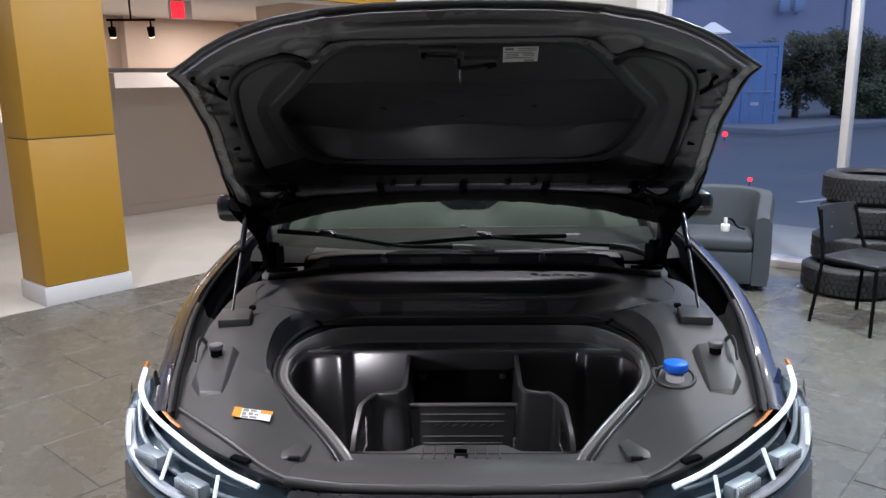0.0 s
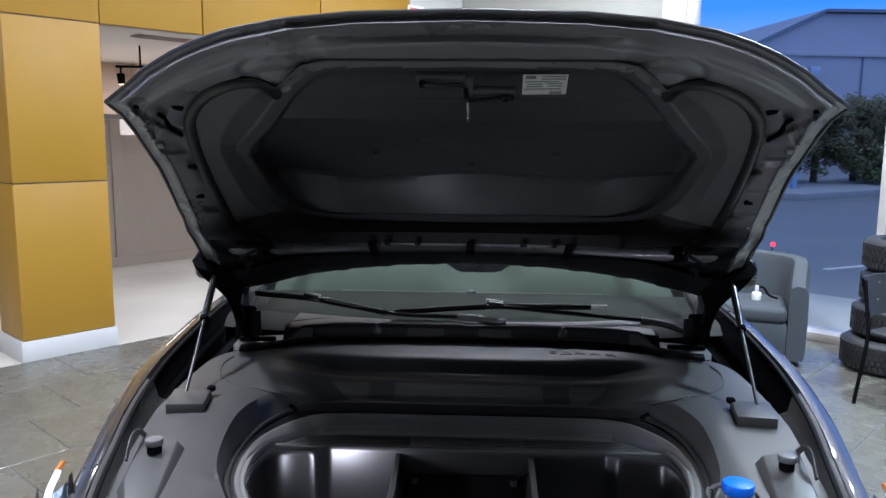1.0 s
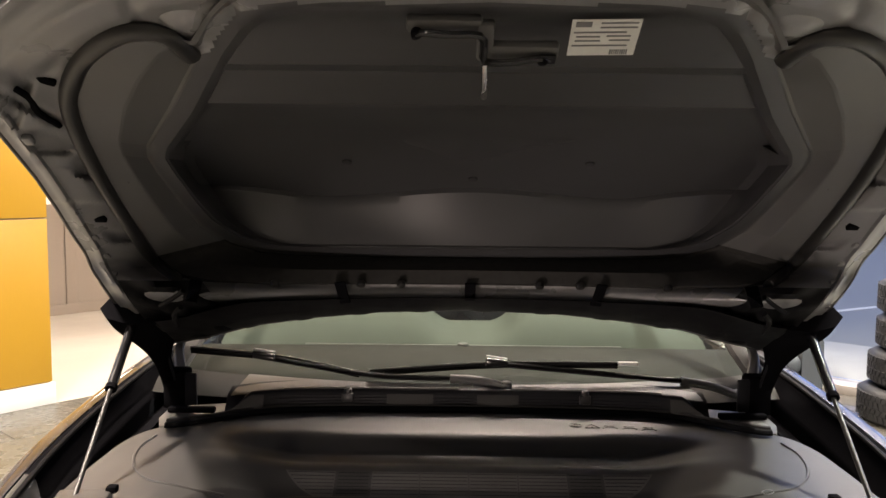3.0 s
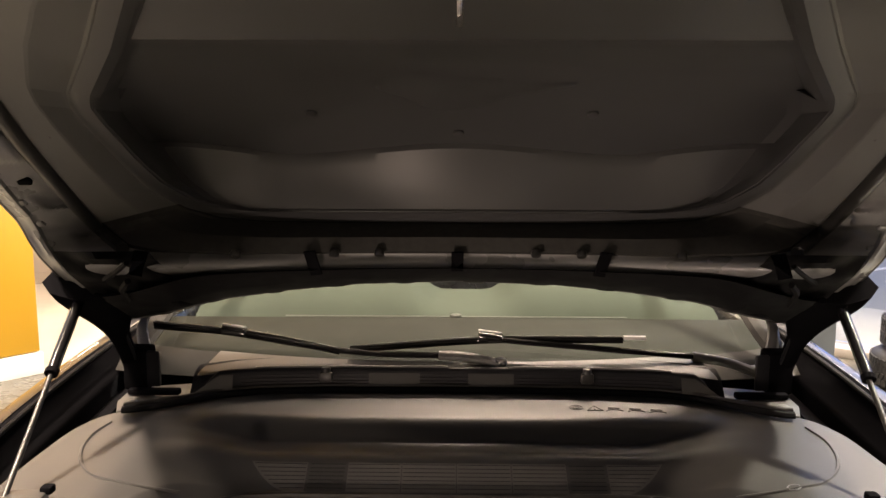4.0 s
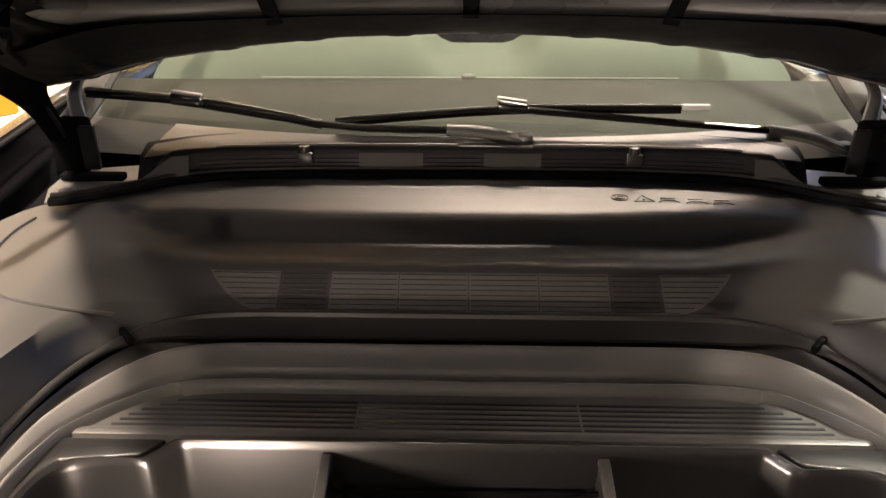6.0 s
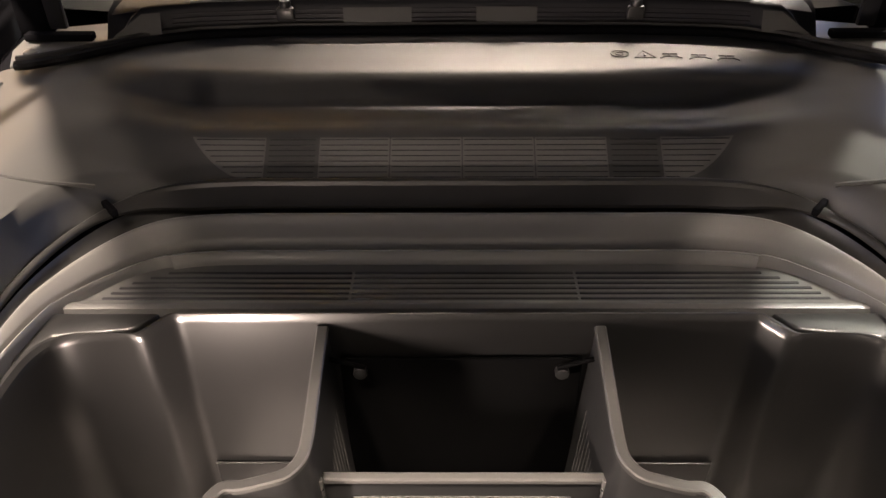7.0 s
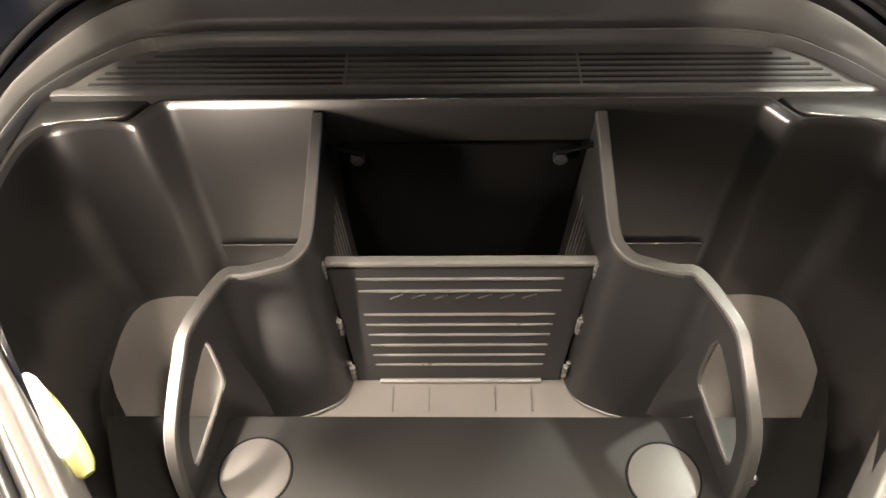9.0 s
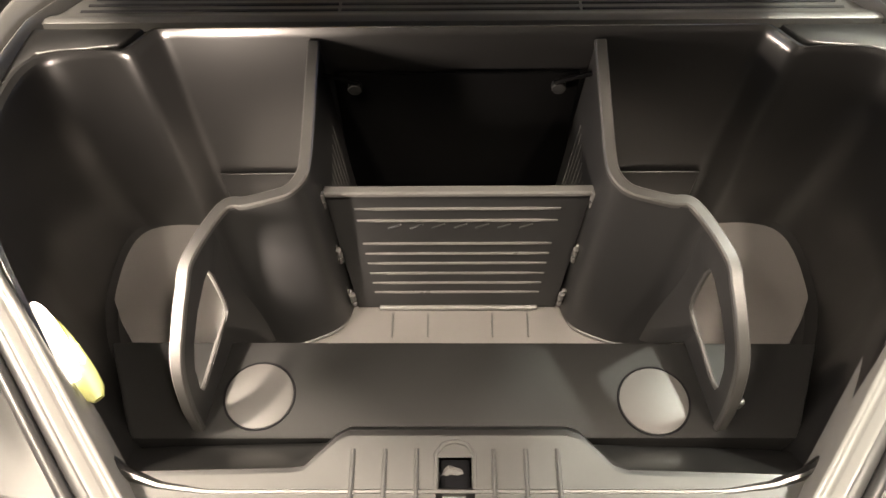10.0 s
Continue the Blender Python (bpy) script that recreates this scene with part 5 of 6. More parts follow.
for j in range(NV + 1):
    t = j / NV
    ri, ro = [], []
    for i in range(NU + 1):
        s = -1 + 2 * i / NU
        u, v = hood_uv(s, t)
        ri.append((u, v, sink(u, v, dome(u, v) + hood_w(u, v, s, t))))
        edge = min((1 - abs(s)) * 6, (1 - t) * 8, 1)
        ro.append(sink(u, v, min(0.0, -0.012 + dome(u, v) * (1 - sstep(t, 0, 0.3))) - 0.030 * max(0, edge) ** 0.6 - 0.150 * (1 - s ** 4) * math.sin(math.pi * min(1, max(0, t))) ** 0.6))
    rows_in.append(ri)
    rows_out.append(ro)


def within(poly, x, y):
    odd = False
    for (x0, y0), (x1, y1) in zip(poly, poly[1:] + poly[:1]):
        if (y0 > y) != (y1 > y) and x < (x1 - x0) * (y - y0) / (y1 - y0) + x0:
            odd = not odd
    return odd


WING = mirror([(0, 0.986), (0.268, 0.984), (0.318, 0.968), (0.352, 0.930), (0.385, 0.885), (0.425, 0.905), (0.475, 0.894), (0.540, 0.842), (0.592, 0.765), (0.618, 0.670), (0.640, 0.515), (0.656, 0.340), (0.664, 0.185), (0.650, 0.095), (0.60, 0.065), (0.43, 0.050), (0.20, 0.060), (0, 0.064)])
OPENING = [(u * 0.95, 0.55 + (v - 0.55) * 0.942) for u, v in WING]
bm = bmesh.new()
grid_v = [[bm.verts.new(p) for _, _, p in row] for row in rows_in]
for j in range(NV):
    for i in range(NU):
        if not within(OPENING, (rows_in[j][i][0] + rows_in[j + 1][i + 1][0]) / 2, (rows_in[j][i][1] + rows_in[j + 1][i + 1][1]) / 2):
            bm.faces.new((grid_v[j][i], grid_v[j][i + 1], grid_v[j + 1][i + 1], grid_v[j + 1][i]))
bmesh.ops.delete(bm, geom=[v for v in bm.verts if not v.link_faces], context="VERTS")
hood = part("bonnet", bm, M_STEEL, car, "raised bonnet with its dark grey inner panel", where=HOOD, angle=60)
bm = loft(rows_out, closed=False)
part("outer_skin", bm, M_PAINT, hood, "dark grey metallic outer skin", angle=60)
border = [hood_uv(-1 + 2 * i / 60, 1) for i in range(61)]
rimline = [hood_uv(-1, j / 60) for j in range(61)] + border[1:] + [hood_uv(1, 1 - j / 60) for j in range(1, 61)]
part("hem", sweep([sink(u, v, dome(u, v) - 0.006) for u, v in rimline], ring(0.0065, 0.006, 8)), M_SEAL, hood, "folded dark edge")
for sx in (-1, 1):
    edge = [hood_uv(sx * 0.962, 0.06 + 0.90 * j / 50) for j in range(51)]
    part("edge_rib", sweep([hp(u, v, 0.008) for u, v in edge], ring(0.0055, 0.007, 8)), M_STEEL, hood)

# liner: cavity, lip, side wings
CAV = mirror([(0, 0.956), (0.225, 0.954), (0.275, 0.942), (0.305, 0.918), (0.345, 0.864), (0.425, 0.730), (0.496, 0.630), (0.508, 0.600), (0.508, 0.560), (0.502, 0.450), (0.492, 0.375), (0.462, 0.310), (0.42, 0.278), (0.36, 0.264), (0.20, 0.262), (0, 0.262)])
LIP = mirror([(0, 0.976), (0.26, 0.974), (0.305, 0.960), (0.335, 0.932), (0.375, 0.868), (0.452, 0.742), (0.522, 0.640), (0.534, 0.605), (0.534, 0.555), (0.528, 0.440), (0.518, 0.355), (0.484, 0.278), (0.43, 0.236), (0.36, 0.222), (0.20, 0.218), (0, 0.218)])
LN, LC = 260, (0, 0.55)
cav, lipo, wing = polar(CAV, LC, LN), polar(LIP, LC, LN), polar(WING, LC, LN)


def cav_w(u, v):
    ramp = 0.491 + 0.018 * math.cos(u * 11.5) * (1 - sstep(abs(u), 0.26, 0.36)) + 0.020 * sstep(abs(u), 0.30, 0.44)
    return interp(v, [0.26, 0.275, ramp - 0.009, ramp + 0.009, 0.56, 0.66, 0.750, 0.758, 0.836, 0.846, 0.935, 0.956], [-0.070, -0.074, -0.158, -0.168, -0.152, -0.122, -0.094, -0.066, -0.078, -0.036, -0.046, -0.020])


def lip_w(v):
    return interp(v, [0.218, 0.30, 0.60, 0.85, 0.976], [-0.070, -0.064, -0.046, -0.026, 0.002])


CAV_HALF = ([0.262, 0.264, 0.278, 0.310, 0.375, 0.45, 0.56, 0.60, 0.63, 0.73, 0.864, 0.918, 0.942, 0.954, 0.956], [0.30, 0.36, 0.42, 0.462, 0.492, 0.502, 0.508, 0.508, 0.496, 0.425, 0.345, 0.305, 0.275, 0.225, 0.20])
across_s = [-1.0, -0.994, -0.985, -0.97, -0.945, -0.91] + [0.88 * k / 40 for k in range(-40, 41)] + [0.91, 0.945, 0.97, 0.985, 0.994, 1.0]
rows = []
for v0 in (0.262, 0.266, 0.275, 0.29, 0.31, 0.34, 0.37, 0.41, 0.45, 0.482, 0.500, 0.53, 0.56, 0.60, 0.63, 0.66, 0.70, 0.750, 0.758, 0.80, 0.836, 0.846, 0.89, 0.925, 0.942, 0.951, 0.956):
    row = []
    for q in across_s:
        u = q * interp(v0, *CAV_HALF)
        wave = 0.018 * math.cos(u * 11.5) * (1 - sstep(abs(u), 0.26, 0.36)) + 0.020 * sstep(abs(u), 0.30, 0.44)
        v = v0 + wave * interp(v0, [0.30, 0.482, 0.500, 0.60], [0, 1, 1, 0])
        wall = sstep(1 - abs(q), 0.0, 0.075 if v0 < 0.66 else 0.03) * sstep(v0, 0.258, 0.275) * (1 - sstep(v0, 0.940, 0.958))
        row.append(sink(u, v, lip_w(v) + (cav_w(u, v) - lip_w(v)) * wall))
    rows.append(row)
bm = loft(rows, closed=False)
rows = []
for g, w in ((-0.30, -0.014), (-0.08, -0.002), (0.06, 0.0025), (0.5, 0.0025), (0.9, 0.0015), (1.0, -0.001)):
    rows.append([sink(a[0] + (b[0] - a[0]) * g, a[1] + (b[1] - a[1]) * g, lip_w(b[1]) + w) for a, b in zip(cav, lipo)])
liner = part("bonnet_liner", bm, M_LINER, hood, "black moulded liner with a deep hollow", angle=28)
part("liner_lip", loft(rows), M_LINER, liner, "dark grey lip round the hollow", angle=30)
strips = []
for g, w in ((0.0, -0.0005), (0.04, -0.004), (0.08, -0.003), (0.42, 0.012), (0.46, 0.0125), (0.92, 0.005), (1.0, -0.006)):
    row = []
    for a, b in zip(lipo, wing):
        u, v = a[0] + (b[0] - a[0]) * g, a[1] + (b[1] - a[1]) * g
        row.append(sink(u, v, lip_w(a[1]) * (1 - g) + (dome(b[0], b[1]) + 0.020) * g + w))
    strips.append(row)
rear = [k for k in range(LN) if lipo[k][1] < 0.30]
k0, k1 = min(rear), max(rear)
around = [row[k1:] + row[:k0 + 1] for row in strips]
half_way = len(around[0]) // 2
for cut in (slice(0, half_way + 1), slice(half_way, None)):
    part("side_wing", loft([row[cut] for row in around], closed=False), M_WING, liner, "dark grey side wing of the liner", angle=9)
# rear slope of the same liner; the dark it reflects is coloured in
part("liner_rear", loft([row[k0:k1 + 1] for row in strips], closed=False), M_LINERDARK, liner, "rear slope of the liner, its dark reflection in the colour", angle=28)
for sx in (-1, 1):
    bead = smooth_path([hp(sx * u, v, 0.022) for u, v in [(0.388, 0.858), (0.402, 0.890), (0.424, 0.905), (0.472, 0.897), (0.540, 0.845), (0.595, 0.762), (0.622, 0.665), (0.645, 0.512), (0.661, 0.338), (0.670, 0.182), (0.652, 0.082)]], 0.012)
    part("side_seal", sweep(bead, ring(0.0135, 0.011, 10), up=(0, 0, 1)), M_SEAL, hood, "black rubber bead along the liner")
    for u, v in ((0.562, 0.745), (0.607, 0.528)):
        pin = part("liner_clip", cyl(*hp(sx * u, v, 0.018), 0.015, 0.010, 18, 0.003), M_DECK, liner)
    bm = bmesh.new()
    bmesh.ops.create_uvsphere(bm, u_segments=24, v_segments=12, radius=1)
    bmesh.ops.scale(bm, vec=(0.038, 0.030, 0.013), verts=bm.verts)
    bmesh.ops.translate(bm, vec=hp(sx * 0.372, 0.938, 0.006), verts=bm.verts)
    part("dome", bm, M_STEEL, hood, "round pressed dome")
    part("slot_hole", box(*hp(sx * 0.614, 0.811, 0.0105), 0.046, 0.017, 0.010, 0.004, turn=Matrix.Rotation(sx * radians(28), 4, "Z")), M_BLACK, hood)
    part("slot_hole", box(*hp(sx * 0.708, 0.377, 0.012), 0.028, 0.018, 0.010, 0.003), M_BLACK, hood)
    part("press_rib", sweep(smooth_path([hp(sx * u, v, 0.011) for u, v in ((0.700, 0.815), (0.672, 0.800), (0.650, 0.762), (0.655, 0.728), (0.640, 0.690))], 0.012), ring(0.006, 0.0045, 8)), M_BLACK, hood)
    part("press_rib", sweep([hp(sx * 0.668, 0.445, 0.010), hp(sx * 0.722, 0.440, 0.010)], ring(0.003, 0.003, 6)), M_STEEL, hood)
    for v in (0.65, 0.56, 0.47, 0.30, 0.21, 0.10):
        part("hem_clip", box(*hp(sx * interp(v, *HALF) * 0.955, v, 0.012), 0.016, 0.020, 0.012, 0.004), M_STEEL, hood)
    # tape straps between liner and rear seal
    for u in (0.292, 0.612):
        lean = 0.003 if u < 0.5 else 0.050
        lift = 0.0 if u < 0.5 else 0.022
        part("strap", sweep([hp(sx * u, 0.075, 0.027 + lift), hp(sx * (u + lean * 0.4), 0.020, 0.034 + lift), hp(sx * (u + lean), -0.055, 0.053 + lift)], flat(0.024, 0.004, 0.001)), M_BLACK, hood)
    for u, v in ((0.155, 0.066), (0.245, 0.064), (0.44, 0.058), (0.20, 0.004), (0.43, -0.012), (0.56, -0.030)):
        bm = cyl(*hp(sx * u, v, 0.026), 0.010, 0.014, 14, 0.004)
        part("push_clip", bm, M_SEAL, hood)
part("strap", sweep([hp(0, 0.075, 0.027), hp(0, 0.020, 0.034), hp(0, -0.030, 0.053)], flat(0.024, 0.004, 0.001)), M_BLACK, hood)
# rear rubber seal with its scalloped edge
rows = []
for f, w in ((0.0, 0.030), (0.08, 0.050), (0.6, 0.046), (0.9, 0.034), (1.0, 0.006)):
    row = []
    for k in range(-70, 71):
        u = 0.80 * k / 70
        v0 = -0.012 - 0.020 * (abs(u) / 0.4) ** 2 - 0.10 * sstep(abs(u), 0.5, 0.8)
        v1 = interp(abs(u), *V_REAR) - 0.003 - 0.005 * (math.sin(u * 42) > 0.75)
        row.append(hp(u, v0 + (v1 - v0) * f, w))
    rows.append(row)
part("rear_seal", loft(rows, closed=False), M_RUBBER, hood, "black rubber strip along the rear edge", angle=60)
for sx in (-1, 1):
    rows = []
    for j in range(13):
        v = -0.40 + 0.47 * j / 12
        row = []
        for i in range(13):
            u = 0.60 + (interp(v, *HALF) - 0.035 - 0.60) * i / 12
            vv = max(v, interp(u, *V_REAR) + 0.012)
            row.append(hp(sx * u, vv, 0.034 + 0.012 * math.sin(u * 46) * math.sin(vv * 31)))
        rows.append(row)
    corner = part("corner_cover", loft(rows, closed=False), M_RUBBER, hood, "black rubber cover at the hinge corner", angle=60)
    part("cover_rib", sweep(smooth_path([hp(sx * u, v, 0.052) for u, v in ((0.70, -0.10), (0.735, -0.16), (0.752, -0.24))], 0.015), ring(0.006, 0.006, 6)), M_RUBBER, corner)
    part("cover_rib", sweep(smooth_path([hp(sx * u, v, 0.052) for u, v in ((0.66, 0.01), (0.70, -0.04), (0.745, -0.09))], 0.015), ring(0.005, 0.005, 6)), M_RUBBER, corner)
# safety catch, sticker, badge relief
catch = part("safety_catch", box(-0.056, 0.926, 0.000, 0.094, 0.024, 0.014, 0.005), M_WING, hood, "black safety catch housing with a steel hook")
part("catch_arm", box(-0.004, 0.897, 0.002, 0.022, 0.070, 0.014, 0.005), M_WING, catch)
part("catch_arm", box(0.042, 0.878, 0.001, 0.098, 0.026, 0.014, 0.005), M_WING, catch)
part("lever", sweep(smooth_path([(-0.092, 0.915, 0.013), (-0.086, 0.927, 0.016), (-0.05, 0.926, 0.018), (-0.012, 0.925, 0.018), (-0.006, 0.905, 0.020), (-0.004, 0.878, 0.020), (0.03, 0.874, 0.018), (0.062, 0.879, 0.016), (0.082, 0.872, 0.012)], 0.010), ring(0.0052, 0.0044, 8)), M_GLOSS, catch, "gloss black bent lever")
part("lever_plate", box(0.076, 0.876, 0.014, 0.022, 0.016, 0.004, 0.0015), M_GLOSS, catch)
part("hook", sweep(smooth_path([(-0.004, 0.872, 0.020), (-0.003, 0.848, 0.030), (-0.003, 0.822, 0.034), (-0.003, 0.812, 0.026)], 0.008), ring(0.0038, 0.0038, 8)), M_CHROME, catch, "bright steel hook")
for u, v in ((-0.090, 0.924), (0.070, 0.874)):
    part("rivet", cyl(u, v, 0.014, 0.007, 0.010, 14, 0.002), M_BLACK, catch)
STICK = Matrix.Translation((0.1455, 0.898, -0.003)) @ Matrix.Rotation(radians(1.5), 4, "Z")
sticker = part("sticker", box(0, 0, 0, 0.086, 0.068, 0.001), M_PAPER, hood, "white printed information sticker", where=STICK)
part("print_bar", box(-0.028, 0.026, 0.001, 0.020, 0.009, 0.0008), M_INK, sticker)
for k, (x, y, wd) in enumerate(((0.016, 0.028, 0.046), (0.016, 0.020, 0.046), (-0.006, 0.011, 0.066), (-0.020, 0.003, 0.030), (0.018, 0.004, 0.030), (-0.020, -0.005, 0.032), (0.020, -0.004, 0.026), (-0.004, -0.014, 0.070))):
    part("print_bar", box(x, y, 0.001, wd, 0.0022, 0.0008), M_INK, sticker)
for k in range(9):
    part("print_bar", box(0.012 + 0.0026 * k, -0.027, 0.001, 0.0014 if k % 3 else 0.0021, 0.009, 0.0008), M_INK, sticker)
badge = [(-0.115, 0.668), (-0.085, 0.690), (-0.040, 0.694), (-0.005, 0.684), (0.050, 0.680), (0.095, 0.672), (0.150, 0.674), (0.155, 0.668), (0.105, 0.655), (0.060, 0.640), (0.030, 0.618), (-0.010, 0.610), (-0.050, 0.618), (-0.075, 0.640), (-0.100, 0.652)]
bl = smooth_path([(u, v, 0) for u, v in badge], 0.010, closed=True)
bm = bmesh.new()
low, high = ([bm.verts.new(sink(p.x, p.y, cav_w(p.x, p.y) + lift)) for p in bl] for lift in (-0.002, 0.0016))
for k in range(len(bl)):
    n = (k + 1) % len(bl)
    bm.faces.new((low[k], low[n], high[n], high[k]))
cap = bm.faces.new(high)
bmesh.ops.triangulate(bm, faces=[cap])
part("badge_relief", bm, M_LINER, liner, "faint raised plain emblem shape")
for u in (-0.21, 0.19, 0.0):
    part("liner_stud", cyl(*sink(u, 0.600 if u else 0.548, cav_w(u, 0.600 if u else 0.548) + 0.003), 0.010, 0.008, 14, 0.002), M_LINER, liner)

# ---- divider standing in the tub ----
divider = thing("cargo_divider", "black plastic boot divider with two folding side wings", "divider", where=Matrix.Translation((-0.0045, 0, 0.497)))
DZ = -0.497


def wing_strip(sx):
    """The upright side of the pocket and the wing that faces forward: a drafted wall from floor to rim."""
    high = [(0.1665, 0.024, 0.838), (0.1670, -0.04, 0.823), (0.1675, -0.10, 0.809), (0.169, -0.132, 0.803), (0.176, -0.152, 0.800), (0.192, -0.163, 0.799), (0.225, -0.173, 0.798), (0.250, -0.180, 0.798), (0.2645, -0.187, 0.798), (0.2712, -0.202, 0.797)]
    low = [(0.146, 0.022, 0.002), (0.146, -0.04, 0.002), (0.147, -0.10, 0.002), (0.149, -0.130, 0.002), (0.153, -0.158, 0.002), (0.164, -0.178, 0.002), (0.192, -0.193, 0.002), (0.216, -0.201, 0.002), (0.240, -0.207, 0.010), (0.262, -0.212, 0.030)]
    a = smooth_path([(sx * x, y, z + DZ) for x, y, z in high], 0.006)
    b = even(smooth_path([(sx * x, y, z) for x, y, z in low], 0.006), len(a) - 1)
    return a, b


def plated(rows, thick, bm=None):
    """A curved wall with thickness from rows of points, pushed along each point's own plan normal."""
    back = []
    for row in rows:
        line = []
        for k, p in enumerate(row):
            t = (row[min(len(row) - 1, k + 1)] - row[max(0, k - 1)])
            n = Vector((t.y, -t.x, 0)).normalized()
            line.append(p + n * thick)
        back.append(line)
    bm = bm or bmesh.new()
    n = len(rows[0])
    f = [[bm.verts.new(p) for p in r] for r in rows]
    g = [[bm.verts.new(p) for p in r] for r in back]
    for grid, flip in ((f, 1), (g, -1)):
        for a, b in zip(grid, grid[1:]):
            for k in range(n - 1):
                bm.faces.new((a[k], a[k + 1], b[k + 1], b[k])[::flip])
    for k in range(n - 1):
        bm.faces.new((f[0][k], f[0][k + 1], g[0][k + 1], g[0][k]))
        bm.faces.new((f[-1][k], f[-1][k + 1], g[-1][k + 1], g[-1][k]))
    for r in range(len(rows) - 1):
        bm.faces.new((f[r][0], f[r + 1][0], g[r + 1][0], g[r][0]))
        bm.faces.new((f[r][-1], f[r + 1][-1], g[r + 1][-1], g[r][-1]))
    return bm


RIM_SECTION = [(-0.0070, -0.004), (-0.0070, 0.0015), (-0.0052, 0.0032), (0.0052, 0.0032), (0.0070, 0.0015), (0.0070, -0.004)]
# end panel with a hand hole, drawn in (y, z)
END = [(-0.200, 0.797), (-0.240, 0.794), (-0.275, 0.782), (-0.310, 0.763), (-0.334, 0.741), (-0.349, 0.712), (-0.361, 0.668), (-0.3665, 0.624), (-0.330, 0.624), (-0.258, 0.624), (-0.250, 0.600), (-0.228, 0.540), (-0.203, 0.520)]
HOLE = [(-0.237, 0.762), (-0.232, 0.742), (-0.234, 0.690), (-0.238, 0.674), (-0.250, 0.667), (-0.322, 0.656), (-0.334, 0.658), (-0.336, 0.672), (-0.326, 0.704), (-0.308, 0.730), (-0.280, 0.750), (-0.250, 0.762)]


def end_x(y, z):
    flare = interp(y, [-0.367, -0.20], [0.296, 0.2665])
    hole_top = interp(y, [-0.336, -0.308, -0.28, -0.25, -0.20], [0.672, 0.730, 0.750, 0.762, 0.766])
    lean = interp(y, [-0.36, -0.31, -0.25, -0.205], [0.0, 0.002, 0.007, 0.0045]) * sstep(z, hole_top, hole_top + 0.034)
    return flare + lean - 0.022 * (1 - sstep(z, 0.50, 0.72)) * sstep(y, -0.255, -0.205)


for sx in (-1, 1):
    high, low = wing_strip(sx)
    rows = [[a.lerp(b, f) for a, b in zip(high, low)] for f in (0, 0.05, 0.2, 0.4, 0.6, 0.8, 0.97, 1.0)]
    wingp = part("side_panel", plated(rows, 0.005 * sx), M_DIV, divider, "black upright side panel", angle=50)
    centre = (-0.275, 0.712)
    ring_out, ring_in = polar(END, centre, 96), polar(HOLE, centre, 96)
    bm = bmesh.new()
    loops = []
    for poly, off in ((ring_in, 0.0), (ring_out, 0.0), (ring_out, 0.0045), (ring_in, 0.0045)):
        loops.append([(sx * (end_x(y, z) - off), y, z + DZ) for y, z in poly])
    loft(loops + [loops[0]], bm=bm)
    bmesh.ops.remove_doubles(bm, verts=bm.verts, dist=1e-5)
    end = part("end_panel", bm, M_DIV, wingp, "black end panel with a hand hole", angle=40)
    hole_line = smooth_path([(sx * (end_x(y, z) - 0.001), y, z + DZ) for y, z in HOLE], 0.006, closed=True)
    part("hole_rim", sweep(hole_line, ring(0.0036, 0.0030, 8), closed=True, up=(1, 0, 0)), M_SATIN, end, "pale rounded rim of the hand hole")
    # satin rim along the top and down the front end
    crest = [p + Vector((0, 0, 0.001)) for p in high[:-2]] + [Vector((sx * end_x(y, z), y, z + DZ + 0.001)) for y, z in END[1:8]]
    crest = smooth_path(crest[::3] if len(crest) < 12 else [crest[k] for k in range(0, len(high) - 2, 4)] + crest[len(high) - 2:], 0.005)
    part("top_rim", sweep(crest, RIM_SECTION), M_SATIN, wingp, "satin grey rim", angle=30)
    foot = [p + Vector((0, -0.003, 0.003)) for p in low if p.y < -0.135 and abs(p.x) < 0.232]
    part("foot_rim", sweep(foot, ring(0.0042, 0.0036, 8)), M_EDGE, wingp)
    for k in range(9):
        y = -0.012 - 0.0115 * k
        part("side_slot", sweep([(sx * 0.1475, y, 0.100), (sx * 0.1566, y, 0.235 - 0.004 * k)], ring(0.0016, 0.0016, 5)), M_EDGE, wingp)
    for z, x, y in ((0.738, 0.1605, -0.122), (0.634, 0.151, -0.136), (0.538, 0.143, -0.149)):
        bm = cyl(sx * x, y - 0.003, z + DZ, 0.0042, 0.016, 12, 0.001)
        cyl(sx * x, y - 0.003, z + DZ - 0.016, 0.0042, 0.012, 12, 0.001, bm=bm)
        box(sx * (x + 0.005), y + 0.002, z + DZ - 0.005, 0.009, 0.006, 0.030, 0.002, bm=bm)
        part("hinge", bm, M_EDGE, wingp, "small pale hinge knuckle")
    part("pin", cyl(sx * 0.124, 0.010, 0.778 + DZ, 0.009, 0.012, 16, 0.003, turn=Matrix.Rotation(radians(90), 4, "X")), M_DIV, divider)
    part("pin_brace", sweep([(sx * 0.160, 0.004, 0.806 + DZ), (sx * 0.118, 0.009, 0.786 + DZ)], ring(0.003, 0.003, 6)), M_POCKETSHADE, divider)
# panel added near black to stand for the unlit depth of the pocket
part("rear_panel", box(0, 0.021, 0.150, 0.30, 0.006, 0.290, 0.003), M_POCKETSHADE, divider, "rear panel of the middle pocket, shade in its black")
# grid panel across the front
gp = []
for f in np.linspace(0, 1, 9):
    w = 0.158 - 0.020 * f
    gp.append([(w * k / 12, -0.119 - 0.030 * f, 0.742 - 0.240 * f + DZ) for k in range(-12, 13)])
bk = [[(x, y + 0.006, z) for x, y, z in r] for r in gp]
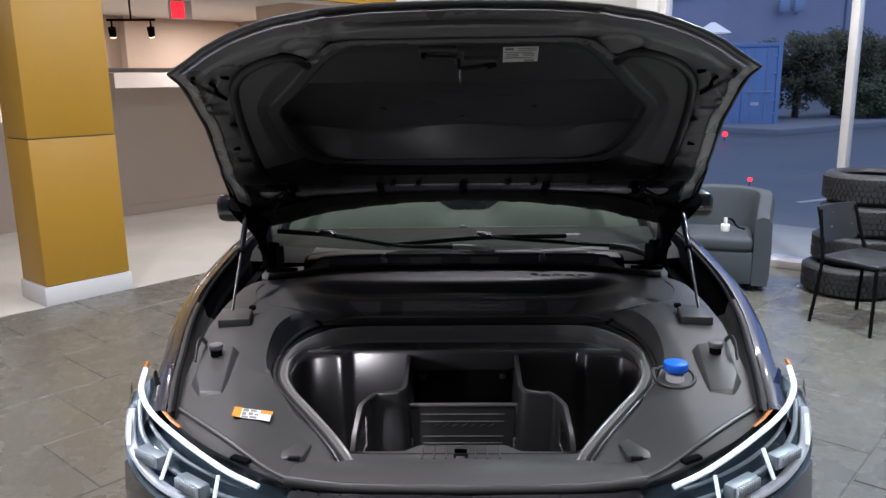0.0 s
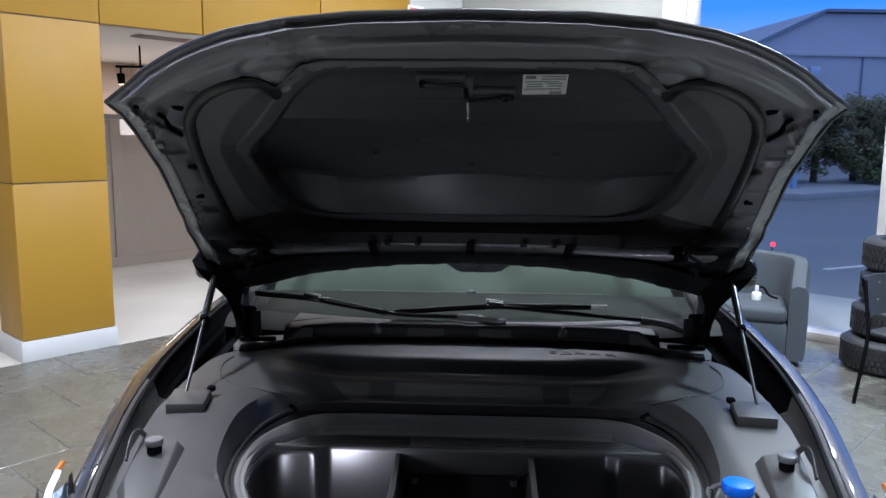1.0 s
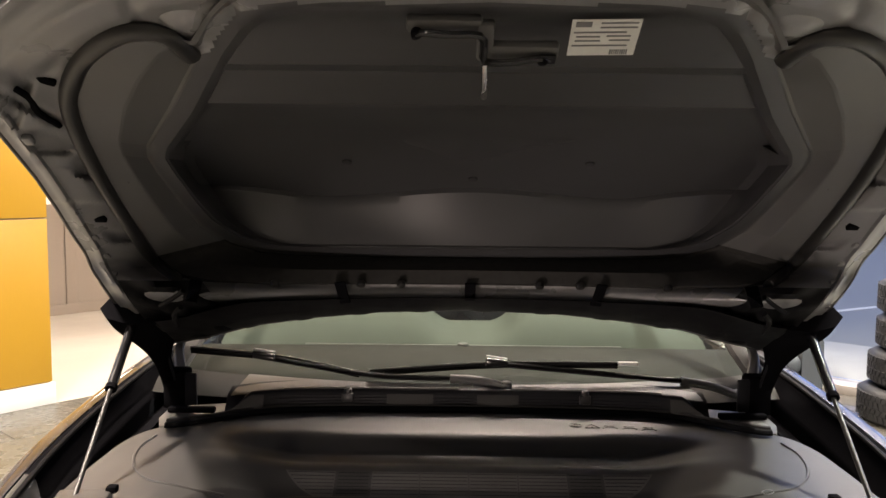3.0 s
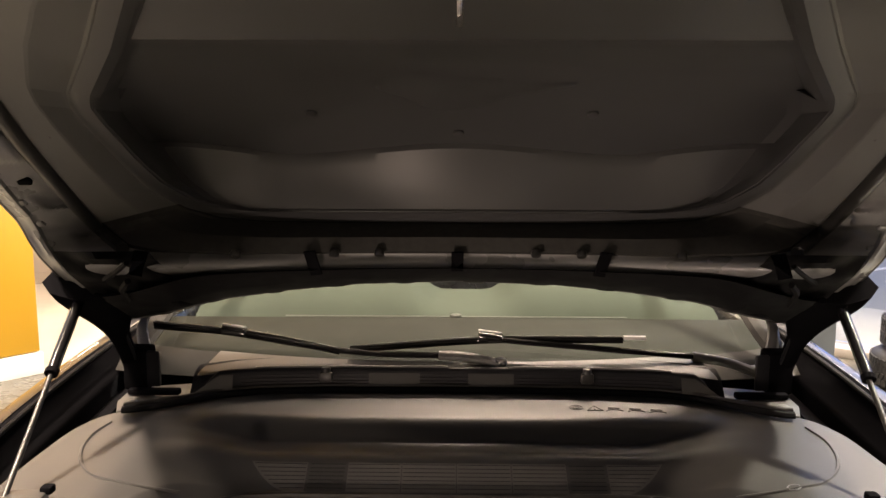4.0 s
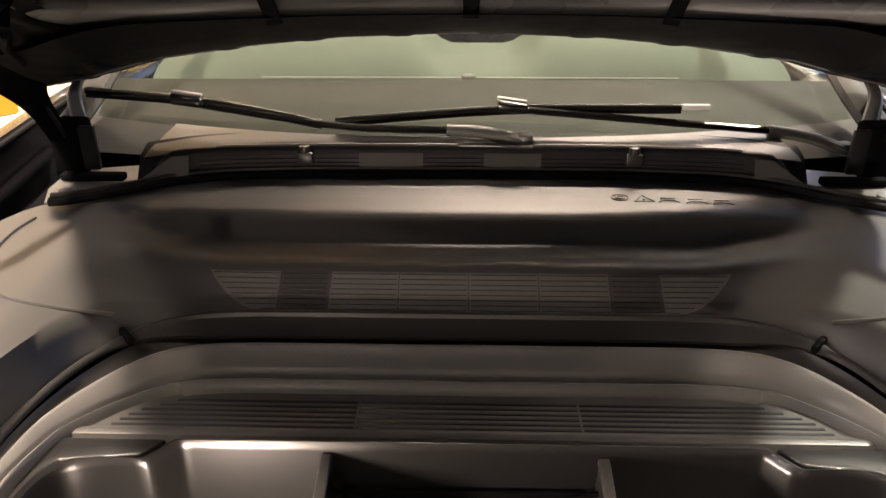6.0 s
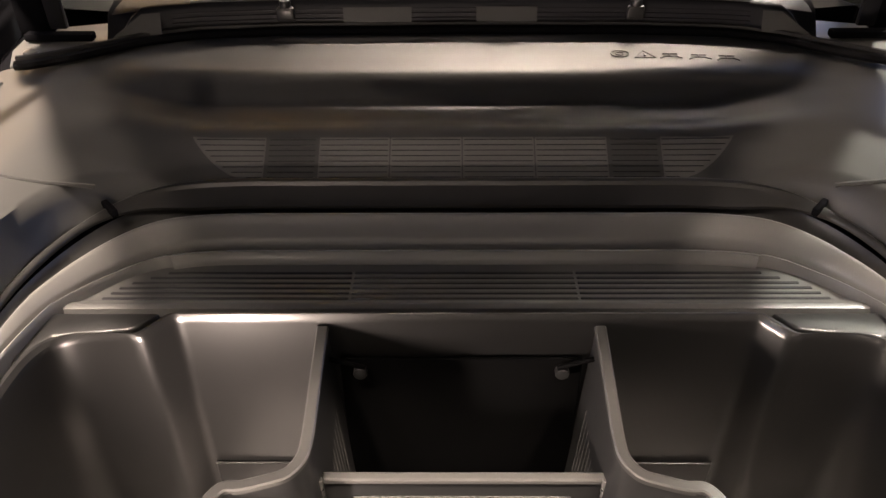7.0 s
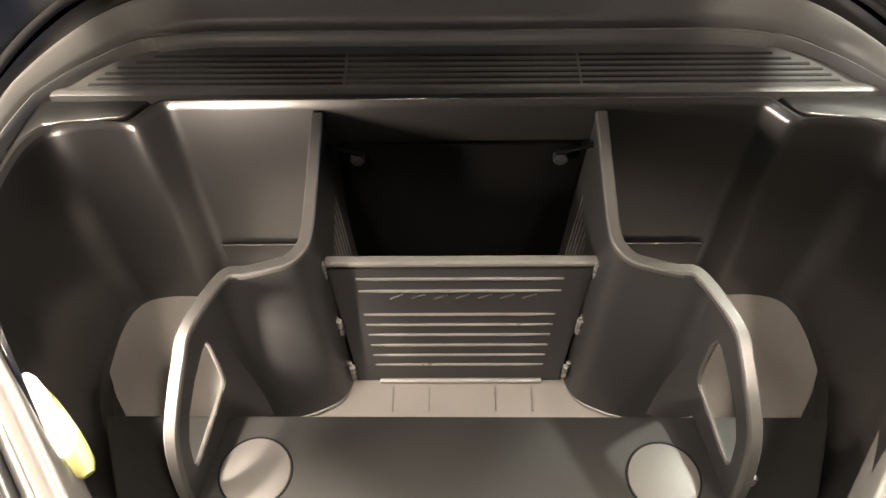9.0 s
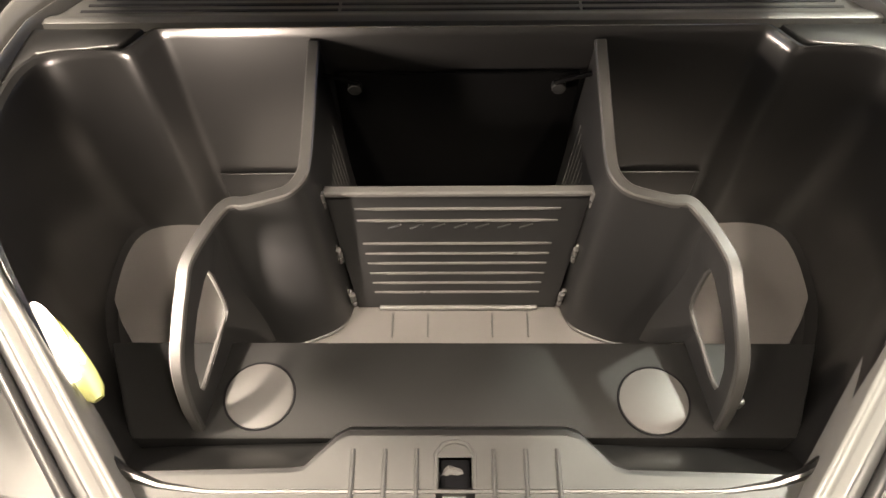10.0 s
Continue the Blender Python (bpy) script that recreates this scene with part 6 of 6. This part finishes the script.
grid = part("front_panel", loft(gp + bk[::-1] + [gp[0]], closed=False), M_DIV, divider, "black hinged front panel with raised bars", angle=50)
part("panel_rim", sweep([(-0.156, -0.119, 0.741 + DZ), (0.160, -0.119, 0.741 + DZ)], [(-0.006, -0.003), (0.006, -0.003), (0.006, 0.002), (0.004, 0.0038), (-0.004, 0.0038), (-0.006, 0.002)]), M_EDGE, grid, "pale satin rim")
for k, f in enumerate((0.125, 0.215, 0.400, 0.485, 0.570, 0.660, 0.750, 0.840)):
    w = 0.126 - 0.016 * f
    way = [(w * (q / 10), -0.1205 - 0.030 * f, 0.742 - 0.240 * f + DZ) for q in range(-10, 11)]
    part("bar", sweep(way, lambda q: [(a * (0.35 + 0.65 * sstep(0.5 - abs(q - 0.5), 0.0, 0.10)), b) for a, b in ring(0.0021, 0.0020, 6)]), M_EDGE, grid)
part("bottom_bar", sweep([(-0.108, -0.152, 0.506 + DZ), (0.113, -0.152, 0.506 + DZ)], ring(0.004, 0.0035, 8)), M_EDGE, grid, "pale satin bottom bar")
for k in range(7):
    x = -0.085 + 0.027 * k
    part("raised_mark", sweep([(x, -0.1288, 0.676 + DZ), (x + 0.016, -0.1280, 0.684 + DZ)], ring(0.0016, 0.0012, 5)), M_DIV, grid)

# ---- loose things in the showroom ----
def tyre(label, group="stacked tyres"):
    t = thing("tyre", label, "tyre", group)
    R, r, h = 0.34, 0.225, 0.233
    prof = [(r, 0.030), (r + 0.012, 0.008), (r + 0.045, 0.0), (R - 0.035, 0.004), (R - 0.010, 0.022), (R, 0.045), (R, h - 0.045), (R - 0.010, h - 0.022), (R - 0.035, h - 0.004), (r + 0.045, h), (r + 0.012, h - 0.008), (r, h - 0.030), (r + 0.05, h - 0.06), (r + 0.07, h / 2), (r + 0.05, 0.06)]
    n = 64
    loops = [[(a * math.cos(2 * math.pi * k / n), a * math.sin(2 * math.pi * k / n), z) for k in range(n)] for a, z in prof + prof[:1]]
    carcass = part("carcass", loft(loops), M_TYRE, t)
    bm = bmesh.new()
    for row, (z, tall, lean) in enumerate(((0.052, 0.036, 0.25), (0.096, 0.034, -0.3), (0.138, 0.034, 0.3), (0.182, 0.036, -0.25))):
        for k in range(56):
            a = 2 * math.pi * (k + 0.5 * (row % 2)) / 56
            m = Matrix.Rotation(a, 4, "Z") @ Matrix.Translation((R + 0.002, 0, z)) @ Matrix.Rotation(lean, 4, "X")
            own = bmesh.new()
            bmesh.ops.create_cube(own, size=1)
            bmesh.ops.scale(own, vec=(0.010, 0.026, tall), verts=own.verts)
            bmesh.ops.transform(own, matrix=m, verts=own.verts)
            join(bm, own)
    part("tread", bm, M_TYRE, carcass, "blocky tread")
    return t


base = Matrix.Translation((3.03, 3.74, 0))
first = tyre("new black tyre in a stack by the window")
first.matrix_basis = base @ pose(0.0, 0.0, 0.0)
for k, (dx, dy) in enumerate(((0.07, 0.02), (0.12, 0.03), (0.13, 0.05)), 1):
    copy_thing(first, base @ pose(dx, dy, 0.2335 * k, 0, 0, 23 * k))
tape = thing("paper_band", "white paper band round a tyre in the stack", "band", where=base @ pose(0.12, 0.03, 0.467))
part("band", loft([[(0.352 * math.cos(a), 0.352 * math.sin(a), z) for a in np.linspace(radians(188), radians(222), 14)] for z in (0.05, 0.165)], closed=False), M_PAPER, tape)


def chair():
    t = thing("chair", "black stacking chair with a steel tube frame", "chair")
    part("seat", box(0, 0.0, 0.455, 0.46, 0.42, 0.03, 0.012, 3), M_CHAIR, t)
    rows = []
    for f in np.linspace(0, 1, 8):
        rows.append([(0.205 * (0.86 + 0.14 * f) * k / 8, 0.215 + 0.05 * f - 0.03 * (1 - (k / 8) ** 2) * -1, 0.545 + 0.245 * f) for k in range(-8, 9)])
    bk = [[(x, y + 0.016, z) for x, y, z in r] for r in rows]
    part("backrest", loft(rows + bk[::-1] + [rows[0]], closed=False), M_CHAIR, t, "curved black backrest")
    for sx in (-1, 1):
        part("leg", sweep(smooth_path([(sx * 0.255, -0.21, 0.0), (sx * 0.24, -0.20, 0.42), (sx * 0.238, -0.175, 0.442), (sx * 0.225, 0.17, 0.442)], 0.03), ring(0.0115, 0.0115, 10), up=(1, 0, 0)), M_BLACK, t)
        part("leg", sweep(smooth_path([(sx * 0.265, 0.22, 0.0), (sx * 0.235, 0.185, 0.42), (sx * 0.215, 0.215, 0.58), (sx * 0.19, 0.26, 0.77)], 0.03), ring(0.0115, 0.0115, 10), up=(1, 0, 0)), M_BLACK, t)
        for v in (0.65, 0.75):
            part("screw", cyl(sx * 0.11, 0.222, v, 0.007, 0.008, 10, turn=Matrix.Rotation(radians(90), 4, "X")), M_CHROME, t)
    part("stretcher", sweep([(-0.2, -0.02, 0.432), (0.2, -0.02, 0.432)], ring(0.009, 0.009, 8)), M_BLACK, t)
    return t


ch = chair()
ch.matrix_basis = Matrix.Translation((2.73, 2.90, 0)) @ Matrix.Rotation(radians(31), 4, "Z")


def armchair():
    t = thing("armchair", "charcoal upholstered tub armchair by the window", "armchair")
    n = 40
    prof = [(0.0, 0.05), (0.115, 0.05), (0.125, 0.12), (0.13, 0.50), (0.125, 0.70), (0.10, 0.745), (0.05, 0.755), (0.012, 0.735), (0.0, 0.69)]
    loops = []
    for k in range(n + 1):
        s = -1 + 2 * k / n
        # horseshoe, open to the front
        if abs(s) > 0.55:
            f = (abs(s) - 0.55) / 0.45
            px, py, nx, ny = math.copysign(0.27, s), 0.02 - 0.34 * f, math.copysign(1, s), 0.0
        else:
            a = s / 0.55 * math.pi / 2
            px, py, nx, ny = 0.27 * math.sin(a), 0.02 + 0.27 * math.cos(a), math.sin(a), math.cos(a)
        drop = 0.16 * sstep(abs(s), 0.40, 1.0)
        flare = 0.035 * (1 - drop / 0.16)
        loops.append([(px + nx * (d + flare * max(0, z - 0.3) / 0.45), py + ny * (d + flare * max(0, z - 0.3) / 0.45), z - drop * (z > 0.3)) for d, z in prof])
    part("back_shell", loft(loops, True, (True, True)), M_CLOTH, t, "rounded back and arms")
    part("seat_base", box(0, -0.06, 0.19, 0.535, 0.56, 0.26, 0.02, 2), M_CLOTH, t)
    part("seat_cushion", box(0, -0.075, 0.375, 0.53, 0.56, 0.12, 0.045, 4), M_CLOTH, t, "thick seat cushion")
    for sx in (-1, 1):
        for y in (-0.28, 0.26):
            part("foot", box(sx * 0.26, y, 0.025, 0.06, 0.06, 0.05, 0.008), M_BLACK, t)
    return t


arm = armchair()
arm.matrix_basis = Matrix.Translation((2.10, 4.10, 0)) @ Matrix.Rotation(radians(-18), 4, "Z")
bottle = thing("pump_bottle", "small white pump bottle lying on the armchair seat", "bottle", where=Matrix.Translation((2.12, 3.98, 0.436)))
part("bottle_body", cyl(0, 0, 0.030, 0.034, 0.06, 20, 0.006), M_PAPER, bottle)
part("nozzle", cyl(0, 0, 0.085, 0.014, 0.05, 14, 0.003), M_TANK, bottle)
part("trigger", sweep(smooth_path([(0.0, 0, 0.10), (0.05, 0.0, 0.095), (0.09, -0.01, 0.04), (0.15, -0.02, 0.018)], 0.015), ring(0.010, 0.008, 8)), M_BLACK, bottle)
notice = thing("notice", "small white and red notice on the pier", "notice", where=CORNER @ pose(3.30, -0.008, 2.86))
part("sheet", box(0, 0, 0, 0.24, 0.004, 0.20), M_PAPER, notice)
part("print_bar", box(0, -0.003, 0.05, 0.18, 0.003, 0.05), mat("red print", (0.55, 0.12, 0.10), 0.6), notice)

# ---- outside ----
ground = tagged(part("ground", box(20, 20, -0.32, 700, 700, 0.2), M_ASPHALT), "dark blue grey asphalt yard at dusk", "ground", kind="structure")
AX, AY = Vector((0.643, 0.766, 0)), Vector((0.766, -0.643, 0))
slab("pavement", 4.2, 6.4, -11.0, 2.0, -0.30, -0.06, M_KERB, 0.02, label="pale concrete apron outside the glass", category="pavement")


def kerb_bed():
    bm = box(0, 0, 0, 26, 5, 0.30, 0.05)
    return bm


bed = tagged(part("pavement_bed", kerb_bed(), M_KERB, where=Matrix.Translation((18.8, 31.7, -0.16)) @ Matrix.Rotation(radians(36), 4, "Z")), "raised planted bed with a pale kerb", "kerb", kind="structure")
tagged(part("road_line", box(0, 0, 0, 9, 0.10, 0.008), M_LINE, where=Matrix.Translation((9.0, 11.5, -0.216)) @ Matrix.Rotation(radians(28), 4, "Z")), "worn pale line on the asphalt", "road line", kind="structure")


def container():
    t = thing("shipping_container", "blue steel shipping container standing in the yard", "container", where=Matrix.Translation((9.6, 25.3, -0.22)) @ Matrix.Rotation(radians(-16), 4, "Z") @ Matrix.Diagonal((1, 1, 1.12, 1)))
    part("box_body", box(0, 3.0, 1.30, 2.44, 6.0, 2.59, 0.02), M_BOX, t)
    part("door_frame", box(0, -0.02, 2.53, 2.44, 0.10, 0.12, 0.01), M_BOX, t)
    part("door_frame", box(0, -0.02, 0.10, 2.44, 0.10, 0.16, 0.01), M_BOX, t)
    for sx in (-1, 1):
        part("corner_post", box(sx * 1.16, -0.02, 1.30, 0.14, 0.12, 2.59, 0.01), M_BOX, t)
        leaf = part("door_leaf", box(sx * 0.54, -0.03, 1.30, 1.06, 0.05, 2.30, 0.01), M_BOX, t)
        for x in (0.30, 0.78):
            part("lock_rod", sweep([(sx * x, -0.075, 0.12), (sx * x, -0.075, 2.50)], ring(0.02, 0.02, 8)), M_BOXROD, leaf)
            part("rod_handle", box(sx * x, -0.10, 1.15, 0.34, 0.03, 0.05, 0.008), M_BOXROD, leaf)
        for z in (0.5, 0.9, 1.7, 2.2):
            part("hinge_plate", box(sx * 1.06, -0.065, z, 0.14, 0.03, 0.06, 0.006), M_BOXROD, leaf)
    part("placard", box(-0.55, -0.062, 0.85, 0.30, 0.01, 0.10), M_PAPER, t)
    part("placard", box(0.45, -0.062, 0.78, 0.26, 0.01, 0.10), M_PAPER, t)
    return t


container()


def shed():
    t = thing("warehouse", "pale blue grey metal warehouse with a low gable roof", "warehouse", where=Matrix.Translation((33.0, 62.0, -0.22)) @ Matrix.Rotation(radians(8), 4, "Z"))
    prof = [(-13, 0), (-13, 8.4), (-6.6, 11.4), (13, 11.6), (13, 0)]
    bm = bmesh.new()
    loops = [[(x, y, z) for x, z in prof] for y in (0, 24)]
    loft(loops, True, (True, True), bm)
    part("wall", bm, M_SHED, t)
    part("roof", loft([[(x, y, z + 0.02) for x, z in ((-13.3, 8.30), (-6.6, 11.45), (13.2, 11.65))] for y in (-0.4, 24)] + [[(x, 24, z + 0.25) for x, z in ((-13.3, 8.30), (-6.6, 11.45), (13.2, 11.65))], [(x, -0.4, z + 0.25) for x, z in ((-13.3, 8.30), (-6.6, 11.45), (13.2, 11.65))], [(x, -0.4, z + 0.02) for x, z in ((-13.3, 8.30), (-6.6, 11.45), (13.2, 11.65))]], closed=False), M_ROOF, t)
    part("fascia", box(0, -0.15, 8.35, 26.2, 0.2, 0.35, 0.03), M_SHED, t)
    part("wall_panel", box(-3.2, -0.06, 4.1, 0.12, 0.10, 8.2), M_ROOF, t)
    part("wall_panel", box(3.8, -0.06, 4.1, 0.12, 0.10, 8.2), M_ROOF, t)
    for x in (-8.6, -7.4):
        lampm = part("floodlight", box(x, -0.6, 6.9, 0.8, 0.25, 0.9, 0.05), M_BOXROD, t, "square wall floodlight")
        part("flood_arm", box(x, -0.3, 6.35, 0.12, 0.6, 0.12), M_BOXROD, lampm)
    return t


shed()


def tree(name, label, where, height, spread, seed, leaves, leaf):
    rng = random.Random(seed)
    t = thing(name, label, "tree" if name == "tree" else "bush", "planting in the bed", where=where)
    bm = sweep([(0, 0, 0), (0.04, 0.02, height * 0.3), (0.0, 0.06, height * 0.62)], lambda s: ring(0.13 * (1 - 0.6 * s), None, 8))
    for k in range(6):
        a = k * 1.05 + rng.random()
        z0 = height * (0.25 + 0.06 * k)
        sweep([(0, 0, z0), (math.cos(a) * spread * 0.3, math.sin(a) * spread * 0.3, z0 + height * 0.12), (math.cos(a) * spread * 0.6, math.sin(a) * spread * 0.6, z0 + height * 0.2)], lambda s: ring(0.05 * (1 - 0.7 * s), None, 6), bm=bm)
    part("trunk", bm, M_BARK, t)
    clumps = []
    for k in range(40):
        a, r = rng.random() * 6.283, spread * math.sqrt(rng.random()) * 0.85
        clumps.append((r * math.cos(a), r * math.sin(a), height * (0.16 + 0.74 * rng.random() * (1 - 0.15 * r / spread)), spread * (0.20 + 0.16 * rng.random())))
    verts, faces = [], []
    for k in range(leaves):
        cx, cy, cz, cr = clumps[rng.randrange(len(clumps))]
        d = Vector((rng.gauss(0, 1), rng.gauss(0, 1), rng.gauss(0, 0.8))).normalized() * cr * rng.random() ** 0.4
        o = Vector((cx, cy, cz)) + d
        if o.z < 0.1:
            continue
        e = Vector((rng.gauss(0, 1), rng.gauss(0, 1), rng.gauss(0, 1))).normalized()
        f = e.orthogonal().normalized()
        s = 0.045 + 0.045 * rng.random()
        n = len(verts)
        verts += [tuple(o - e * s), tuple(o + f * s * 0.5), tuple(o + e * s), tuple(o - f * s * 0.5)]
        faces.append((n, n + 1, n + 2, n + 3))
    me = bpy.data.meshes.new("crown")
    me.from_pydata(verts, [], faces)
    me.materials.append(leaf)
    cr = new("crown", me)
    cr.parent = t
    return t


BED = Matrix.Translation((18.8, 31.7, -0.01)) @ Matrix.Rotation(radians(36), 4, "Z")
for k, (x, y, h, w) in enumerate(((-6.6, 1.0, 3.5, 1.5), (-4.2, 0.8, 3.6, 1.6), (-1.8, 1.0, 3.6, 1.6), (0.8, 1.0, 3.5, 1.6), (4.0, 0.8, 3.8, 2.0), (8.0, 1.0, 4.0, 2.0))):
    tree("tree", "dense clipped olive green hedge tree in the planted bed", BED @ pose(x, y, 0), h, w, 3 + k, 15000, M_HEDGE)
for k, (x, y, h) in enumerate(((-5.2, -1.2, 1.7), (-3.4, -1.3, 1.9), (-1.4, -1.2, 2.0), (0.8, -1.2, 2.0), (3.6, -1.2, 2.1))):
    tree("bush", "dense leafy green bush along the kerb", BED @ pose(x, y, 0), h, 1.2, 20 + k, 9000, M_LEAF)
# stands for a bright far lamp; the cone itself is made to glow
canopy = thing("canopy", "glow of a far yard lamp, built as a white cone on legs", "canopy", where=Matrix.Translation((16.73, 52.0, -0.22)))
part("roof", cyl(0, 0, 4.90, 1.25, 0.7, 6, r2=0.15), glow("far lamp glow", (1.0, 0.95, 0.88), 0.45), canopy, "white cone that glows for the far lamp")
for a in (45, 135, 225, 315):
    part("leg", sweep([(1.1 * math.cos(radians(a)), 1.1 * math.sin(radians(a)), 0), (1.1 * math.cos(radians(a)), 1.1 * math.sin(radians(a)), 4.5)], ring(0.04, 0.04, 8)), M_BOXROD, canopy)
# a red glowing point; the post is added to carry it
def signal_light(where, height, size):
    t = thing("signal_light", "small red glowing point on an added thin post in the yard", "signal light", "yard signal lights", where=where)
    part("post", sweep([(0, 0, 0), (0, 0, height)], ring(0.008, 0.008, 8)), M_BLACK, t)
    part("red_lens", cyl(0, -0.02, height + 0.03, size, 0.03, 16, 0.004, turn=Matrix.Rotation(radians(90), 4, "X")), M_REDDOT, t, "glowing red lens")


signal_light(Matrix.Translation((4.80, 10.84, -0.22)), 0.135, 0.035)
signal_light(Matrix.Translation((7.37, 20.0, -0.22)), 0.21, 0.075)

# ---- floor tiles ----
TILE = 0.60
rng = random.Random(11)
tile_mesh = []
for k in range(3):
    bm = bmesh.new()
    bmesh.ops.create_cube(bm, size=1)
    bmesh.ops.scale(bm, vec=(TILE - 0.006, TILE - 0.006, 0.02), verts=bm.verts)
    bmesh.ops.bevel(bm, geom=[e for e in bm.edges if e.verts[0].co.z > 0 and e.verts[1].co.z > 0], offset=0.004, segments=1, affect="EDGES")
    me = bpy.data.meshes.new("tile")
    bm.to_mesh(me)
    bm.free()
    me.materials.append(M_SLATE)
    tile_mesh.append(me)
rest = bmesh.new()
for i in range(-28, 7):
    for j in range(-28, 0):
        p, q = 0.12 + i * TILE + (0.3 if j % 2 else 0), (j + 0.5) * TILE
        if p > 3.75 or p < -16.6 or q < -16.6:
            continue
        x, y, _ = CORNER @ Vector((p, q, 0))
        if -4.8 < x < 5.5 and -2.4 < y < 7:
            ob = new("tile", tile_mesh[(i * 7 + j) % 3])
            ob.parent = floor
            ob.matrix_basis = pose(p, q, -0.0105 + rng.uniform(-0.0008, 0.0008), rng.uniform(-0.12, 0.12), rng.uniform(-0.12, 0.12), 90 * rng.randrange(4))
        else:
            box(p, q, -0.0105, TILE - 0.006, TILE - 0.006, 0.02, bm=rest)
far = part("far_tiles", rest, M_SLATE, floor)
far["kind"] = "stuff"
